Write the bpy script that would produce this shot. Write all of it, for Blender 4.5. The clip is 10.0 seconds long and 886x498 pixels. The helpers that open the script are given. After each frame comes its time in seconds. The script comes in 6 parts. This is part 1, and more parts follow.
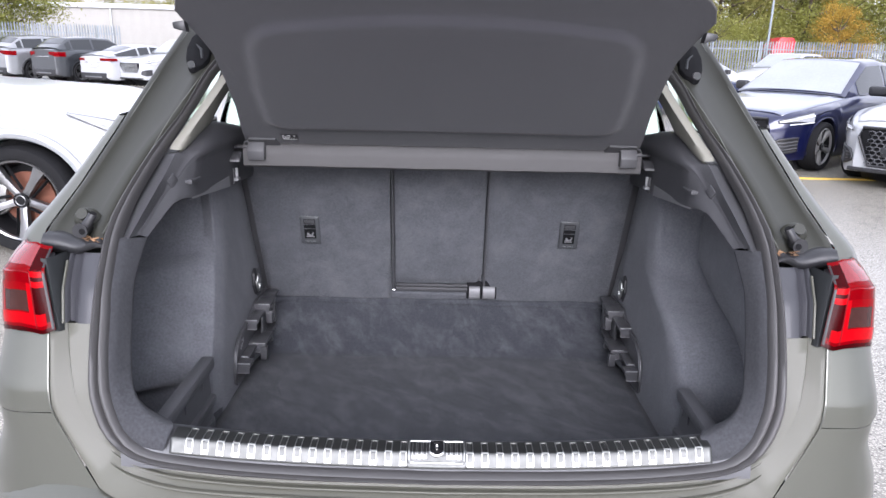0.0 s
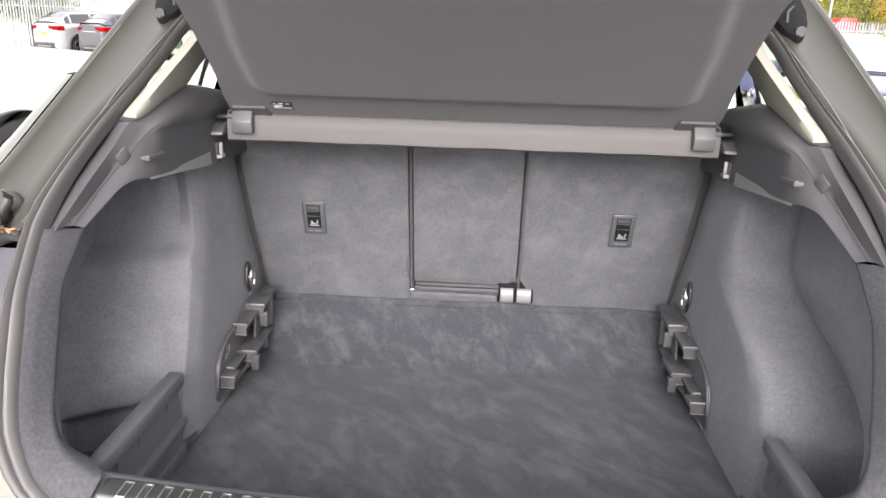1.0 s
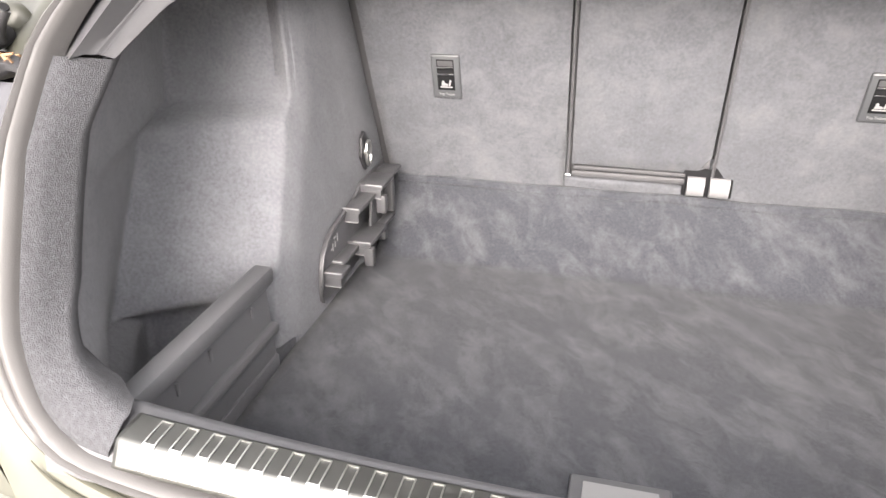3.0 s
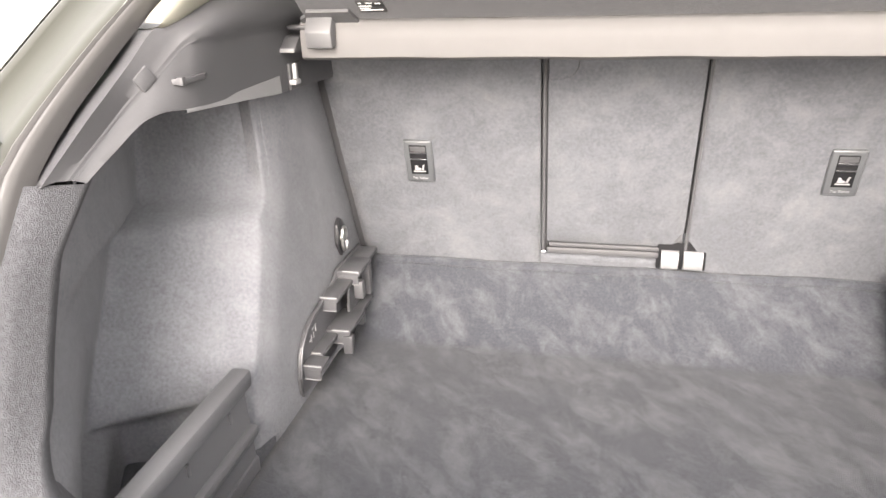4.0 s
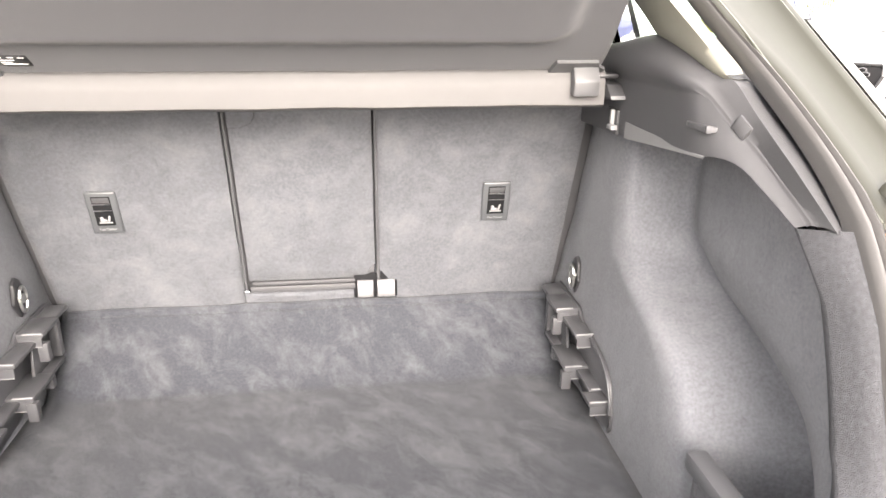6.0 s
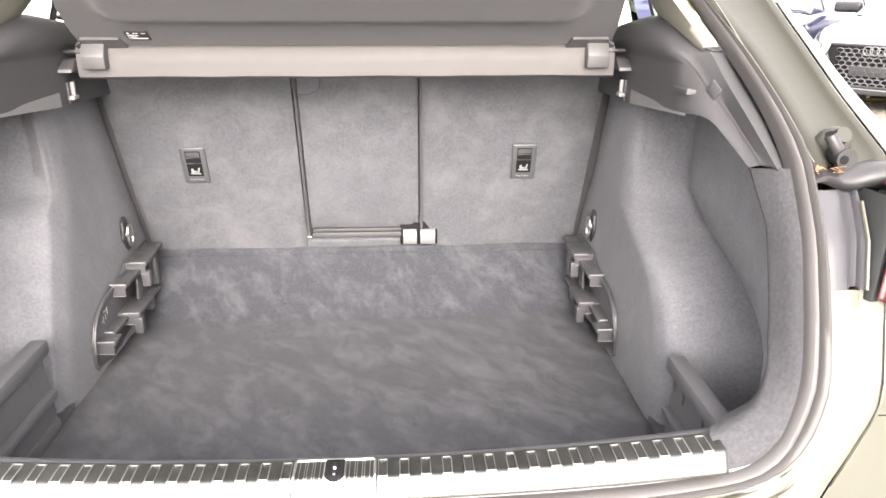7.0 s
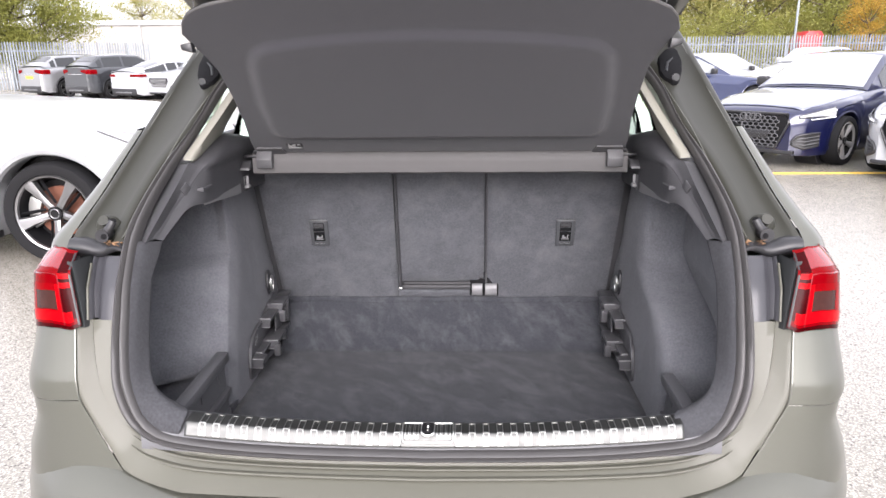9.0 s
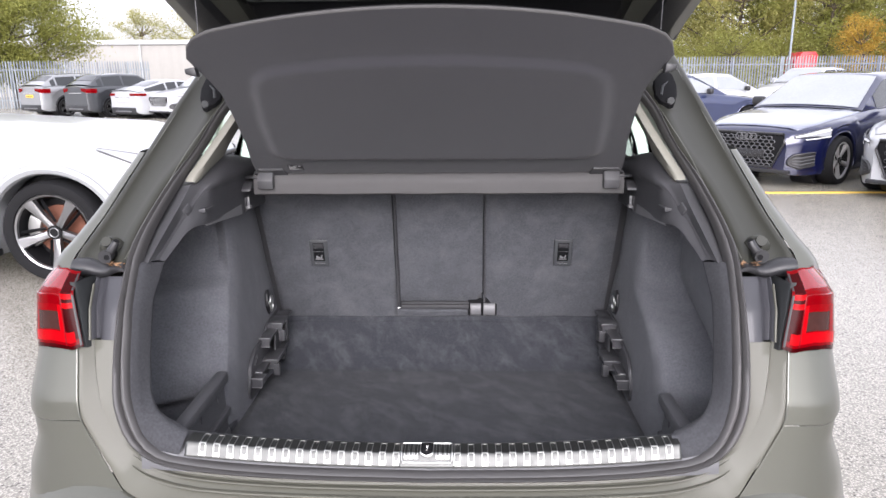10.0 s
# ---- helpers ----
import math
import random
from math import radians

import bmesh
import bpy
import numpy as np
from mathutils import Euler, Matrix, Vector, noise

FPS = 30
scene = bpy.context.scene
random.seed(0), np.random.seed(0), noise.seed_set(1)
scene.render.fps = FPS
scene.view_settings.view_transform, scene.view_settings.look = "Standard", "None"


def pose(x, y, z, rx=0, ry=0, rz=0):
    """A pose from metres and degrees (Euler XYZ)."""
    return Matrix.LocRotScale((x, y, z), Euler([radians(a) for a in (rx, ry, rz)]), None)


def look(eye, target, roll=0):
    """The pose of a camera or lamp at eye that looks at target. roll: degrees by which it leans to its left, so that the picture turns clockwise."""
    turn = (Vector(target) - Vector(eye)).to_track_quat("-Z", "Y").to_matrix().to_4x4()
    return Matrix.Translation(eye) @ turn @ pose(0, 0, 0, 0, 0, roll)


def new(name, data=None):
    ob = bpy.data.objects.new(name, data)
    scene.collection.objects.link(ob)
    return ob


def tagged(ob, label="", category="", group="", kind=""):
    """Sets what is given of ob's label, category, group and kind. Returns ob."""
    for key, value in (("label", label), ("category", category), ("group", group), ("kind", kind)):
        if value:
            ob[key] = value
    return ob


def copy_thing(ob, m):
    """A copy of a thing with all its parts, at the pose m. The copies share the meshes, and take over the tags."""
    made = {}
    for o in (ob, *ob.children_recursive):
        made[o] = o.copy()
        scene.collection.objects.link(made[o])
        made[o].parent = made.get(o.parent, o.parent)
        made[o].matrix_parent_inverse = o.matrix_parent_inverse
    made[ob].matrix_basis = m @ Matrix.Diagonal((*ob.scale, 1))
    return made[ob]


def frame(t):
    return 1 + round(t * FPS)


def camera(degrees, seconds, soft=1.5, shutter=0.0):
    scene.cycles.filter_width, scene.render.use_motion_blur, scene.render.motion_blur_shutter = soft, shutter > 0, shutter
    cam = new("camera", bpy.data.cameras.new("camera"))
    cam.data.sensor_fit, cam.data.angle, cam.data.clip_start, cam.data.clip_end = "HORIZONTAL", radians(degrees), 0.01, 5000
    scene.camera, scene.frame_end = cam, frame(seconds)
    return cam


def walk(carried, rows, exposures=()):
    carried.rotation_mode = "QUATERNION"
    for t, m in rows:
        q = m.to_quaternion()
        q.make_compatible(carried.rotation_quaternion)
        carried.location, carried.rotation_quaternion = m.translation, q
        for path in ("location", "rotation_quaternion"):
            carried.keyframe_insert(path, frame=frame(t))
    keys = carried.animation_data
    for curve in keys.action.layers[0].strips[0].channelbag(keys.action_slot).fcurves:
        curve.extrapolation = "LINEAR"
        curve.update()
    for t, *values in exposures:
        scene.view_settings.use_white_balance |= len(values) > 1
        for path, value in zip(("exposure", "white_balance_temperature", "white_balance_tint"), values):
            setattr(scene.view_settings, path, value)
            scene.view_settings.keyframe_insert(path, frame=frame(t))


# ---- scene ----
cam = camera(64.6, 10.0)
PATH = [
    (0, (-0.001, 0.017, 1.462), (0.009, 1.941, 0.919), 1.3),
    (0.5, (-0.01, 0.153, 1.43), (-0.029, 2.074, 0.875), 1.7),
    (1, (0.033, 0.37, 1.4), (-0.068, 2.276, 0.803), 1.7),
    (1.5, (0.054, 0.508, 1.33), (-0.151, 2.383, 0.666), 1.8),
    (2, (0.028, 0.602, 1.268), (-0.284, 2.425, 0.507), 1.7),
    (2.5, (-0.004, 0.696, 1.228), (-0.412, 2.455, 0.368), 0.9),
    (2.7, (-0.025, 0.72, 1.217), (-0.463, 2.457, 0.329), 0.4),
    (3.8, (-0.05, 0.779, 1.286), (-0.517, 2.557, 0.497), -2.0),
    (4, (-0.05, 0.778, 1.293), (-0.46, 2.584, 0.538), -1.8),
    (4.5, (-0.003, 0.778, 1.31), (-0.242, 2.643, 0.626), -1.4),
    (5, (0.063, 0.784, 1.329), (0.041, 2.675, 0.678), -0.6),
    (5.5, (0.089, 0.78, 1.33), (0.271, 2.664, 0.684), 0.1),
    (5.7, (0.097, 0.763, 1.328), (0.338, 2.639, 0.676), 0.3),
    (6.8, (0.112, 0.5, 1.321), (0.277, 2.362, 0.613), 0.4),
    (7, (0.097, 0.443, 1.33), (0.213, 2.31, 0.621), 0.2),
    (7.5, (0.057, 0.283, 1.371), (0.077, 2.161, 0.684), -0.3),
    (8, (0.038, 0.109, 1.421), (-0.002, 2.006, 0.789), -0.5),
    (8.5, (0.059, -0.013, 1.456), (-0.005, 1.9, 0.876), -0.6),
    (9, (0.085, -0.096, 1.475), (0.015, 1.831, 0.945), -0.6),
    (9.5, (0.086, -0.116, 1.479), (0.018, 1.821, 0.986), -0.5),
    (10, (0.083, -0.113, 1.486), (0.019, 1.828, 1.006), -0.5),
]
EXPOSURES = ((0, 1.49, 5850, 18), (0.6, 1.66, 6000, 17), (1.0, 2.39, 6550, 16), (1.5, 3.28, 6900, 15), (2.0, 3.26, 6850, 15), (2.5, 3.13, 6850, 15),
             (4.0, 3.31, 7000, 14), (4.5, 3.41, 7000, 14), (5.0, 3.46, 7050, 14), (5.5, 3.46, 7050, 14), (7.0, 3.12, 6950, 16), (7.5, 2.96, 7100, 17),
             (8.0, 2.52, 6650, 17), (8.5, 2.12, 6400, 18), (9.0, 1.81, 6300, 18), (9.5, 1.52, 6250, 18), (10.0, 1.47, 6150, 18))
walk(cam, [(t, look(eye, target, roll)) for t, eye, target, roll in PATH],
     exposures=EXPOSURES)

# ---------------------------------------------------------------- light
SUN_UP, SUN_ROUND = 25.0, 178.0
world = bpy.data.worlds.new("sky")
scene.world = world
world.use_nodes = True
wt = world.node_tree
sky = wt.nodes.new("ShaderNodeTexSky")
sky.sky_type = "NISHITA"
sky.sun_disc = False
sky.sun_elevation, sky.sun_rotation = radians(SUN_UP), radians(SUN_ROUND)
sky.air_density, sky.dust_density, sky.ozone_density = 1.0, 4.0, 1.0
hsv = wt.nodes.new("ShaderNodeHueSaturation")
hsv.inputs["Saturation"].default_value = 0.25
wt.links.new(sky.outputs[0], hsv.inputs["Color"])
# a bright, even cloud cover over the clear sky's own gradient
cloud = wt.nodes.new("ShaderNodeMix")
cloud.data_type = "RGBA"
cloud.inputs[0].default_value = 0.6
# the cover brightens towards the zenith, as an overcast sky does
where = wt.nodes.new("ShaderNodeTexCoord")
axes = wt.nodes.new("ShaderNodeSeparateXYZ")
lift = wt.nodes.new("ShaderNodeMapRange")
lift.inputs["From Min"].default_value, lift.inputs["From Max"].default_value = 0.0, 1.0
lift.inputs["To Min"].default_value, lift.inputs["To Max"].default_value = 6.0, 9.0
tint = wt.nodes.new("ShaderNodeVectorMath")
tint.operation = "SCALE"
tint.inputs[0].default_value = (1.0, 1.01, 1.02)
wt.links.new(where.outputs["Generated"], axes.inputs[0])
wt.links.new(axes.outputs[2], lift.inputs["Value"])
wt.links.new(lift.outputs[0], tint.inputs["Scale"])
wt.links.new(tint.outputs[0], cloud.inputs[7])
wt.links.new(hsv.outputs[0], cloud.inputs[6])
wt.links.new(cloud.outputs[2], wt.nodes["Background"].inputs[0])
wt.nodes["Background"].inputs[1].default_value = 0.12
sun_data = bpy.data.lights.new("sun", "SUN")
sun_data.energy, sun_data.angle, sun_data.color = 1.55, radians(40), (1.0, 0.965, 0.91)
sun = new("sun", sun_data)
sun.matrix_world = look((0, 0, 30), Vector((0, 0, 30)) - Vector((math.sin(radians(SUN_ROUND)) * math.cos(radians(SUN_UP)),
                   math.cos(radians(SUN_ROUND)) * math.cos(radians(SUN_UP)), math.sin(radians(SUN_UP)))))


# ---------------------------------------------------------------- materials
def mat(name, color, rough=0.5, metal=0.0, coat=0.0, vary=0.12, scale=6.0, grain=0.0, grain_scale=400.0, sheen=0.0,
        rough_vary=0.1, vary2=0.0, scale2=40.0, spec=0.5, islands=0.0, obj_random=0.0):
    """A procedural surface: large and small tone variation, uneven gloss and fine relief."""
    m = bpy.data.materials.new(name)
    m.use_nodes = True
    nt = m.node_tree
    b = nt.nodes["Principled BSDF"]
    b.inputs["Metallic"].default_value = metal
    b.inputs["Coat Weight"].default_value = coat
    b.inputs["Coat Roughness"].default_value = 0.04
    b.inputs["Sheen Weight"].default_value = sheen
    b.inputs["Sheen Roughness"].default_value = 0.5
    b.inputs["Specular IOR Level"].default_value = spec
    tc = nt.nodes.new("ShaderNodeTexCoord")
    n1 = nt.nodes.new("ShaderNodeTexNoise")
    n1.inputs["Scale"].default_value, n1.inputs["Detail"].default_value = scale, 5
    n2 = nt.nodes.new("ShaderNodeTexNoise")
    n2.inputs["Scale"].default_value, n2.inputs["Detail"].default_value = scale2, 4
    for n in (n1, n2):
        nt.links.new(tc.outputs["Object"], n.inputs["Vector"])
    total = nt.nodes.new("ShaderNodeMath")
    total.operation = "MULTIPLY_ADD"
    nt.links.new(n1.outputs[0], total.inputs[0])
    total.inputs[1].default_value = 2 * vary
    total.inputs[2].default_value = 1 - vary
    last = total
    second = nt.nodes.new("ShaderNodeMath")
    second.operation = "MULTIPLY_ADD"
    nt.links.new(n2.outputs[0], second.inputs[0])
    second.inputs[1].default_value = 2 * vary2
    second.inputs[2].default_value = 1 - vary2
    prod = nt.nodes.new("ShaderNodeMath")
    prod.operation = "MULTIPLY"
    nt.links.new(last.outputs[0], prod.inputs[0])
    nt.links.new(second.outputs[0], prod.inputs[1])
    last = prod
    for amount, kind, out in ((islands, "ShaderNodeNewGeometry", "Random Per Island"), (obj_random, "ShaderNodeObjectInfo", "Random")):
        if amount:
            src = nt.nodes.new(kind)
            ma = nt.nodes.new("ShaderNodeMath")
            ma.operation = "MULTIPLY_ADD"
            nt.links.new(src.outputs[out], ma.inputs[0])
            ma.inputs[1].default_value, ma.inputs[2].default_value = 2 * amount, 1 - amount
            pr = nt.nodes.new("ShaderNodeMath")
            pr.operation = "MULTIPLY"
            nt.links.new(last.outputs[0], pr.inputs[0])
            nt.links.new(ma.outputs[0], pr.inputs[1])
            last = pr
    vm = nt.nodes.new("ShaderNodeVectorMath")
    vm.operation = "SCALE"
    vm.inputs[0].default_value = color
    nt.links.new(last.outputs[0], vm.inputs["Scale"])
    nt.links.new(vm.outputs[0], b.inputs["Base Color"])
    rg = nt.nodes.new("ShaderNodeMath")
    rg.operation = "MULTIPLY_ADD"
    nt.links.new(n2.outputs[0], rg.inputs[0])
    rg.inputs[1].default_value, rg.inputs[2].default_value = 2 * rough_vary * rough, rough * (1 - rough_vary)
    nt.links.new(rg.outputs[0], b.inputs["Roughness"])
    if grain:
        g = nt.nodes.new("ShaderNodeTexNoise")
        g.inputs["Scale"].default_value, g.inputs["Detail"].default_value = grain_scale, 3
        nt.links.new(tc.outputs["Object"], g.inputs["Vector"])
        bu = nt.nodes.new("ShaderNodeBump")
        bu.inputs["Strength"].default_value, bu.inputs["Distance"].default_value = grain, 0.002
        nt.links.new(g.outputs[0], bu.inputs["Height"])
        nt.links.new(bu.outputs[0], b.inputs["Normal"])
    return m


def glass(name, color=(1, 1, 1), rough=0.0):
    m = bpy.data.materials.new(name)
    m.use_nodes = True
    b = m.node_tree.nodes["Principled BSDF"]
    b.inputs["Base Color"].default_value = (*color, 1)
    b.inputs["Transmission Weight"].default_value = 1
    b.inputs["Roughness"].default_value = rough
    b.inputs["IOR"].default_value = 1.45
    return m


def brushed_carpet(name, color, light, scale=5.0, amount=0.5, turn=(0, 0, 0.75), fleck=0.5, fleck_scale=230):
    """Napped carpet: brushed lighter streaks over the pile, and fine fibre relief."""
    m = mat(name, color, 0.95, vary=0.12, scale=3, vary2=fleck, scale2=fleck_scale, grain=0.9, grain_scale=800, sheen=0.08, spec=0.2)
    nt = m.node_tree
    b = nt.nodes["Principled BSDF"]
    tc = nt.nodes.new("ShaderNodeTexCoord")
    mp = nt.nodes.new("ShaderNodeMapping")
    mp.vector_type = "TEXTURE"
    mp.inputs["Scale"].default_value, mp.inputs["Rotation"].default_value = (0.85, 0.50, 0.65), turn
    n = nt.nodes.new("ShaderNodeTexNoise")
    n.inputs["Scale"].default_value, n.inputs["Detail"].default_value, n.inputs["Distortion"].default_value = scale, 10, 0.35
    n.inputs["Roughness"].default_value = 0.66
    r = nt.nodes.new("ShaderNodeValToRGB")
    r.color_ramp.elements[0].position, r.color_ramp.elements[1].position = 0.45, 0.70
    mx = nt.nodes.new("ShaderNodeMix")
    mx.data_type = "RGBA"
    mu = nt.nodes.new("ShaderNodeMath")
    mu.operation = "MULTIPLY"
    mu.inputs[1].default_value = amount
    old = b.inputs["Base Color"].links[0].from_socket
    nt.links.new(tc.outputs["Object"], mp.inputs[0])
    nt.links.new(mp.outputs[0], n.inputs["Vector"])
    nt.links.new(n.outputs[0], r.inputs[0])
    nt.links.new(r.outputs[0], mu.inputs[0])
    nt.links.new(mu.outputs[0], mx.inputs[0])
    nt.links.new(old, mx.inputs[6])
    mx.inputs[7].default_value = (*light, 1)
    nt.links.new(mx.outputs[2], b.inputs["Base Color"])
    return m


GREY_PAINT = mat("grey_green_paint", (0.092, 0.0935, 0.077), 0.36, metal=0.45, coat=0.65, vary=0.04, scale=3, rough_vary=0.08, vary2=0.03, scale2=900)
# body paint made darker for the pillars: the raised tailgate's shade in its colour
SHADED_PAINT = mat("grey_green_shaded_paint", (0.028, 0.0285, 0.023), 0.42, metal=0.0, coat=0.0, spec=0.32, vary=0.05, scale=4, rough_vary=0.1, vary2=0.04, scale2=300)
PANEL_PAINT = mat("grey_green_panel_paint", (0.084, 0.083, 0.066), 0.5, metal=0.0, coat=0.08, spec=0.35, vary=0.05, scale=4, vary2=0.04, scale2=300)
# boot carpet darkened for the rim, offsetting the daylight that falls on it
RIM_CARPET = mat("darkened_rim_carpet", (0.052, 0.053, 0.058), 0.95, vary=0.16, scale=6, vary2=0.5, scale2=170, grain=0.9, grain_scale=650, sheen=0.03, spec=0.2)
CARPET = brushed_carpet("boot_side_carpet", (0.128, 0.131, 0.143), (0.225, 0.228, 0.24), 8.0, 0.25, (0.4, 0.9, 0.3), 0.42, 180)
SEAT_CARPET = brushed_carpet("seat_back_carpet", (0.076, 0.079, 0.088), (0.150, 0.153, 0.163), 7.0, 0.45, (0.6, 0.0, 0.5), 0.42, 160)
FLOOR_CARPET = brushed_carpet("boot_floor_carpet", (0.0375, 0.0400, 0.0470), (0.16, 0.163, 0.171), 9.0, 0.30, (0, 0, -0.9), 0.5, 200)
PLASTIC = mat("dark_grey_plastic", (0.085, 0.086, 0.092), 0.5, vary=0.06, grain=0.15, grain_scale=900, vary2=0.05, scale2=300)
TRIM_PLASTIC = mat("boot_trim_plastic", (0.060, 0.060, 0.064), 0.48, vary=0.06, grain=0.2, grain_scale=900, vary2=0.08, scale2=300, spec=0.3)
BLACK_PLASTIC = mat("black_plastic", (0.018, 0.018, 0.02), 0.42, vary=0.1, grain=0.1, grain_scale=800)
GREY_PLASTIC = mat("mid_grey_plastic", (0.15, 0.15, 0.155), 0.45, vary=0.05, grain=0.1, grain_scale=800)
BRACKET_PLASTIC = mat("satin_bracket_plastic", (0.056, 0.056, 0.060), 0.34, vary=0.1, grain=0.1, grain_scale=800)
PALE_PLASTIC = mat("pale_grey_plastic", (0.22, 0.22, 0.225), 0.35, vary=0.05, grain=0.1, grain_scale=800)
PLATE_PLASTIC = mat("anchor_plate_plastic", (0.055, 0.058, 0.062), 0.4, vary=0.05, grain=0.1, grain_scale=900)
DEEP_BLACK = mat("matt_black_plastic", (0.008, 0.008, 0.009), 0.8, vary=0.1, spec=0.12)
RUBBER = mat("seal_rubber", (0.056, 0.054, 0.054), 0.55, vary=0.15, scale=12, grain=0.1, grain_scale=500)
SHELF = mat("cover_fabric", (0.041, 0.0405, 0.0475), 0.85, vary=0.05, scale=4, vary2=0.1, scale2=300, grain=0.4, grain_scale=900, sheen=0.2, spec=0.3)
SHELF_BAR = mat("cover_bar_vinyl", (0.064, 0.0615, 0.0615), 0.66, vary=0.05, scale=8, grain=0.2, grain_scale=900)
STEEL = mat("brushed_steel", (0.115, 0.117, 0.113), 0.50, metal=1.0, vary=0.10, scale=30, rough_vary=0.35, vary2=0.12, scale2=90)
PALE_STEEL = mat("pale_steel", (0.46, 0.465, 0.45), 0.40, metal=1.0, vary=0.12, scale=40, rough_vary=0.3)
CHROME = mat("chrome", (0.8, 0.8, 0.8), 0.12, metal=1.0, vary=0.03)
BEIGE = mat("pale_pillar_trim", (0.225, 0.218, 0.185), 0.8, vary=0.03, grain=0.15)
END_PLASTIC = mat("cover_bracket_plastic", (0.06, 0.06, 0.063), 0.5, vary=0.05, grain=0.1, grain_scale=900)
ANCHOR = mat("anchor_plastic", (0.038, 0.038, 0.041), 0.62, vary=0.05, grain=0.1, grain_scale=900)
DARK_PANEL = mat("lamp_seat_paint", (0.036, 0.036, 0.041), 0.33, vary=0.06, scale=10, spec=0.5)
CHANNEL = mat("lamp_channel_plastic", (0.022, 0.024, 0.025), 0.45, vary=0.08, scale=12, vary2=0.05, scale2=200)
RED = mat("red_lamp_lens", (0.13, 0.0002, 0.0016), 0.07, coat=0.0, spec=0.06, vary=0.15, scale=30)
RED_BRIGHT = mat("bright_red_light_guide", (0.30, 0.0010, 0.0030), 0.15, coat=0.0, spec=0.05, vary=0.05)
RED_DARK = mat("dark_red_lamp_insert", (0.030, 0.0006, 0.0012), 0.1, spec=0.06, coat=0.0, vary=0.3, scale=60)
LAMP_SMOKE = mat("smoked_lamp_insert", (0.035, 0.012, 0.010), 0.25, spec=0.2, vary=0.3, scale=80)
RED_MID = mat("mid_red_light_guide", (0.16, 0.0006, 0.0020), 0.15, coat=0.0, spec=0.05, vary=0.05)
# sky reflection on the lens top and crease highlights, painted as a paler red
RED_SKYLIT = mat("skylit_red_lens", (0.16, 0.006, 0.009), 0.10, coat=0.5, spec=0.5, vary=0.05)
WHITE_INK = mat("white_print", (0.8, 0.8, 0.8), 0.6, vary=0.02)
GLASS = glass("window_glass", (0.72, 0.86, 0.70))
PRIVACY = glass("privacy_glass", (0.05, 0.055, 0.055))
TYRE = mat("tyre_rubber", (0.010, 0.010, 0.011), 0.8, spec=0.2, vary=0.15, scale=20, grain=0.2, grain_scale=300)
RIM = mat("alloy", (0.25, 0.25, 0.255), 0.32, metal=0.9, vary=0.05)
ALLOY_GREY = mat("grey_painted_alloy", (0.30, 0.295, 0.29), 0.38, metal=0.2, coat=0.5, vary=0.05)
RIM_DARK = mat("dark_alloy", (0.008, 0.008, 0.009), 0.5, vary=0.1, spec=0.2)
RUST = mat("brake_disc", (0.16, 0.06, 0.035), 0.6, metal=0.3, vary=0.3, scale=20)
CALIPER = mat("brake_caliper", (0.35, 0.35, 0.34), 0.4, metal=0.7)
WHITE_PAINT = mat("white_car_paint", (0.34, 0.347, 0.358), 0.3, coat=0.6, vary=0.02)
# the bonnet's white sky reflection, painted in as a pale base blue
SHEEN_BLUE = mat("sky_sheen_blue_paint", (0.15, 0.163, 0.21), 0.30, coat=1.0, vary=0.18, scale=2.5, vary2=0.15, scale2=120)
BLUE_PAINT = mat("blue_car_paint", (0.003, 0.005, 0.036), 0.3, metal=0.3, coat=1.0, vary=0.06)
NAVY_PAINT = mat("navy_car_paint", (0.02, 0.028, 0.075), 0.3, metal=0.3, coat=1.0, vary=0.06)
SILVER_PAINT = mat("silver_car_paint", (0.25, 0.256, 0.264), 0.32, metal=0.5, coat=1.0, vary=0.05)
DARK_PAINT = mat("dark_grey_car_paint", (0.035, 0.038, 0.043), 0.32, metal=0.4, coat=1.0, vary=0.05)
ARCH_GREY = mat("grey_arch_trim", (0.3, 0.31, 0.32), 0.4, vary=0.05, coat=0.3)
# sky brightness in the panes, painted as an opaque pale base colour
SKY_GLASS = mat("pale_sky_car_glass", (0.23, 0.245, 0.255), 0.12, coat=0.6, spec=0.6, vary=0.15, scale=2, vary2=0.1, scale2=30)
CAR_GLASS = mat("dark_car_window", (0.02, 0.022, 0.024), 0.04, coat=0.0, spec=0.6, vary=0.1, scale=2)
WHITE_LENS = mat("clear_lamp_lens", (0.3, 0.31, 0.33), 0.08, coat=1.0, vary=0.15, scale=14)
YELLOW = mat("yellow_plate", (0.75, 0.5, 0.05), 0.5, vary=0.05)
GALV = mat("galvanised_steel", (0.21, 0.232, 0.252), 0.55, metal=0.25, vary=0.25, scale=2, obj_random=0.2)
CLADDING = mat("white_wall_cladding", (0.285, 0.275, 0.255), 0.6, vary=0.06, scale=0.3, vary2=0.05, scale2=3)
ROOF_EDGE = mat("grey_roof_edge", (0.45, 0.46, 0.47), 0.5, vary=0.1)
RED_BOX = mat("red_container_paint", (0.42, 0.025, 0.03), 0.5, vary=0.15, scale=1)
BACK_WALL = mat("plain_wall", (0.2, 0.18, 0.16), 0.8, vary=0.15, scale=0.4, vary2=0.1, scale2=6)
DEBRIS = mat("brown_leaf_debris", (0.2, 0.115, 0.06), 0.8, vary=0.3, scale=60, islands=0.4)
BARK = mat("bark", (0.09, 0.07, 0.05), 0.9, vary=0.3, scale=8, grain=0.6, grain_scale=30)
LEAF_GREEN = mat("green_leaves", (0.22, 0.225, 0.05), 0.6, vary=0.3, scale=0.4, islands=0.16)
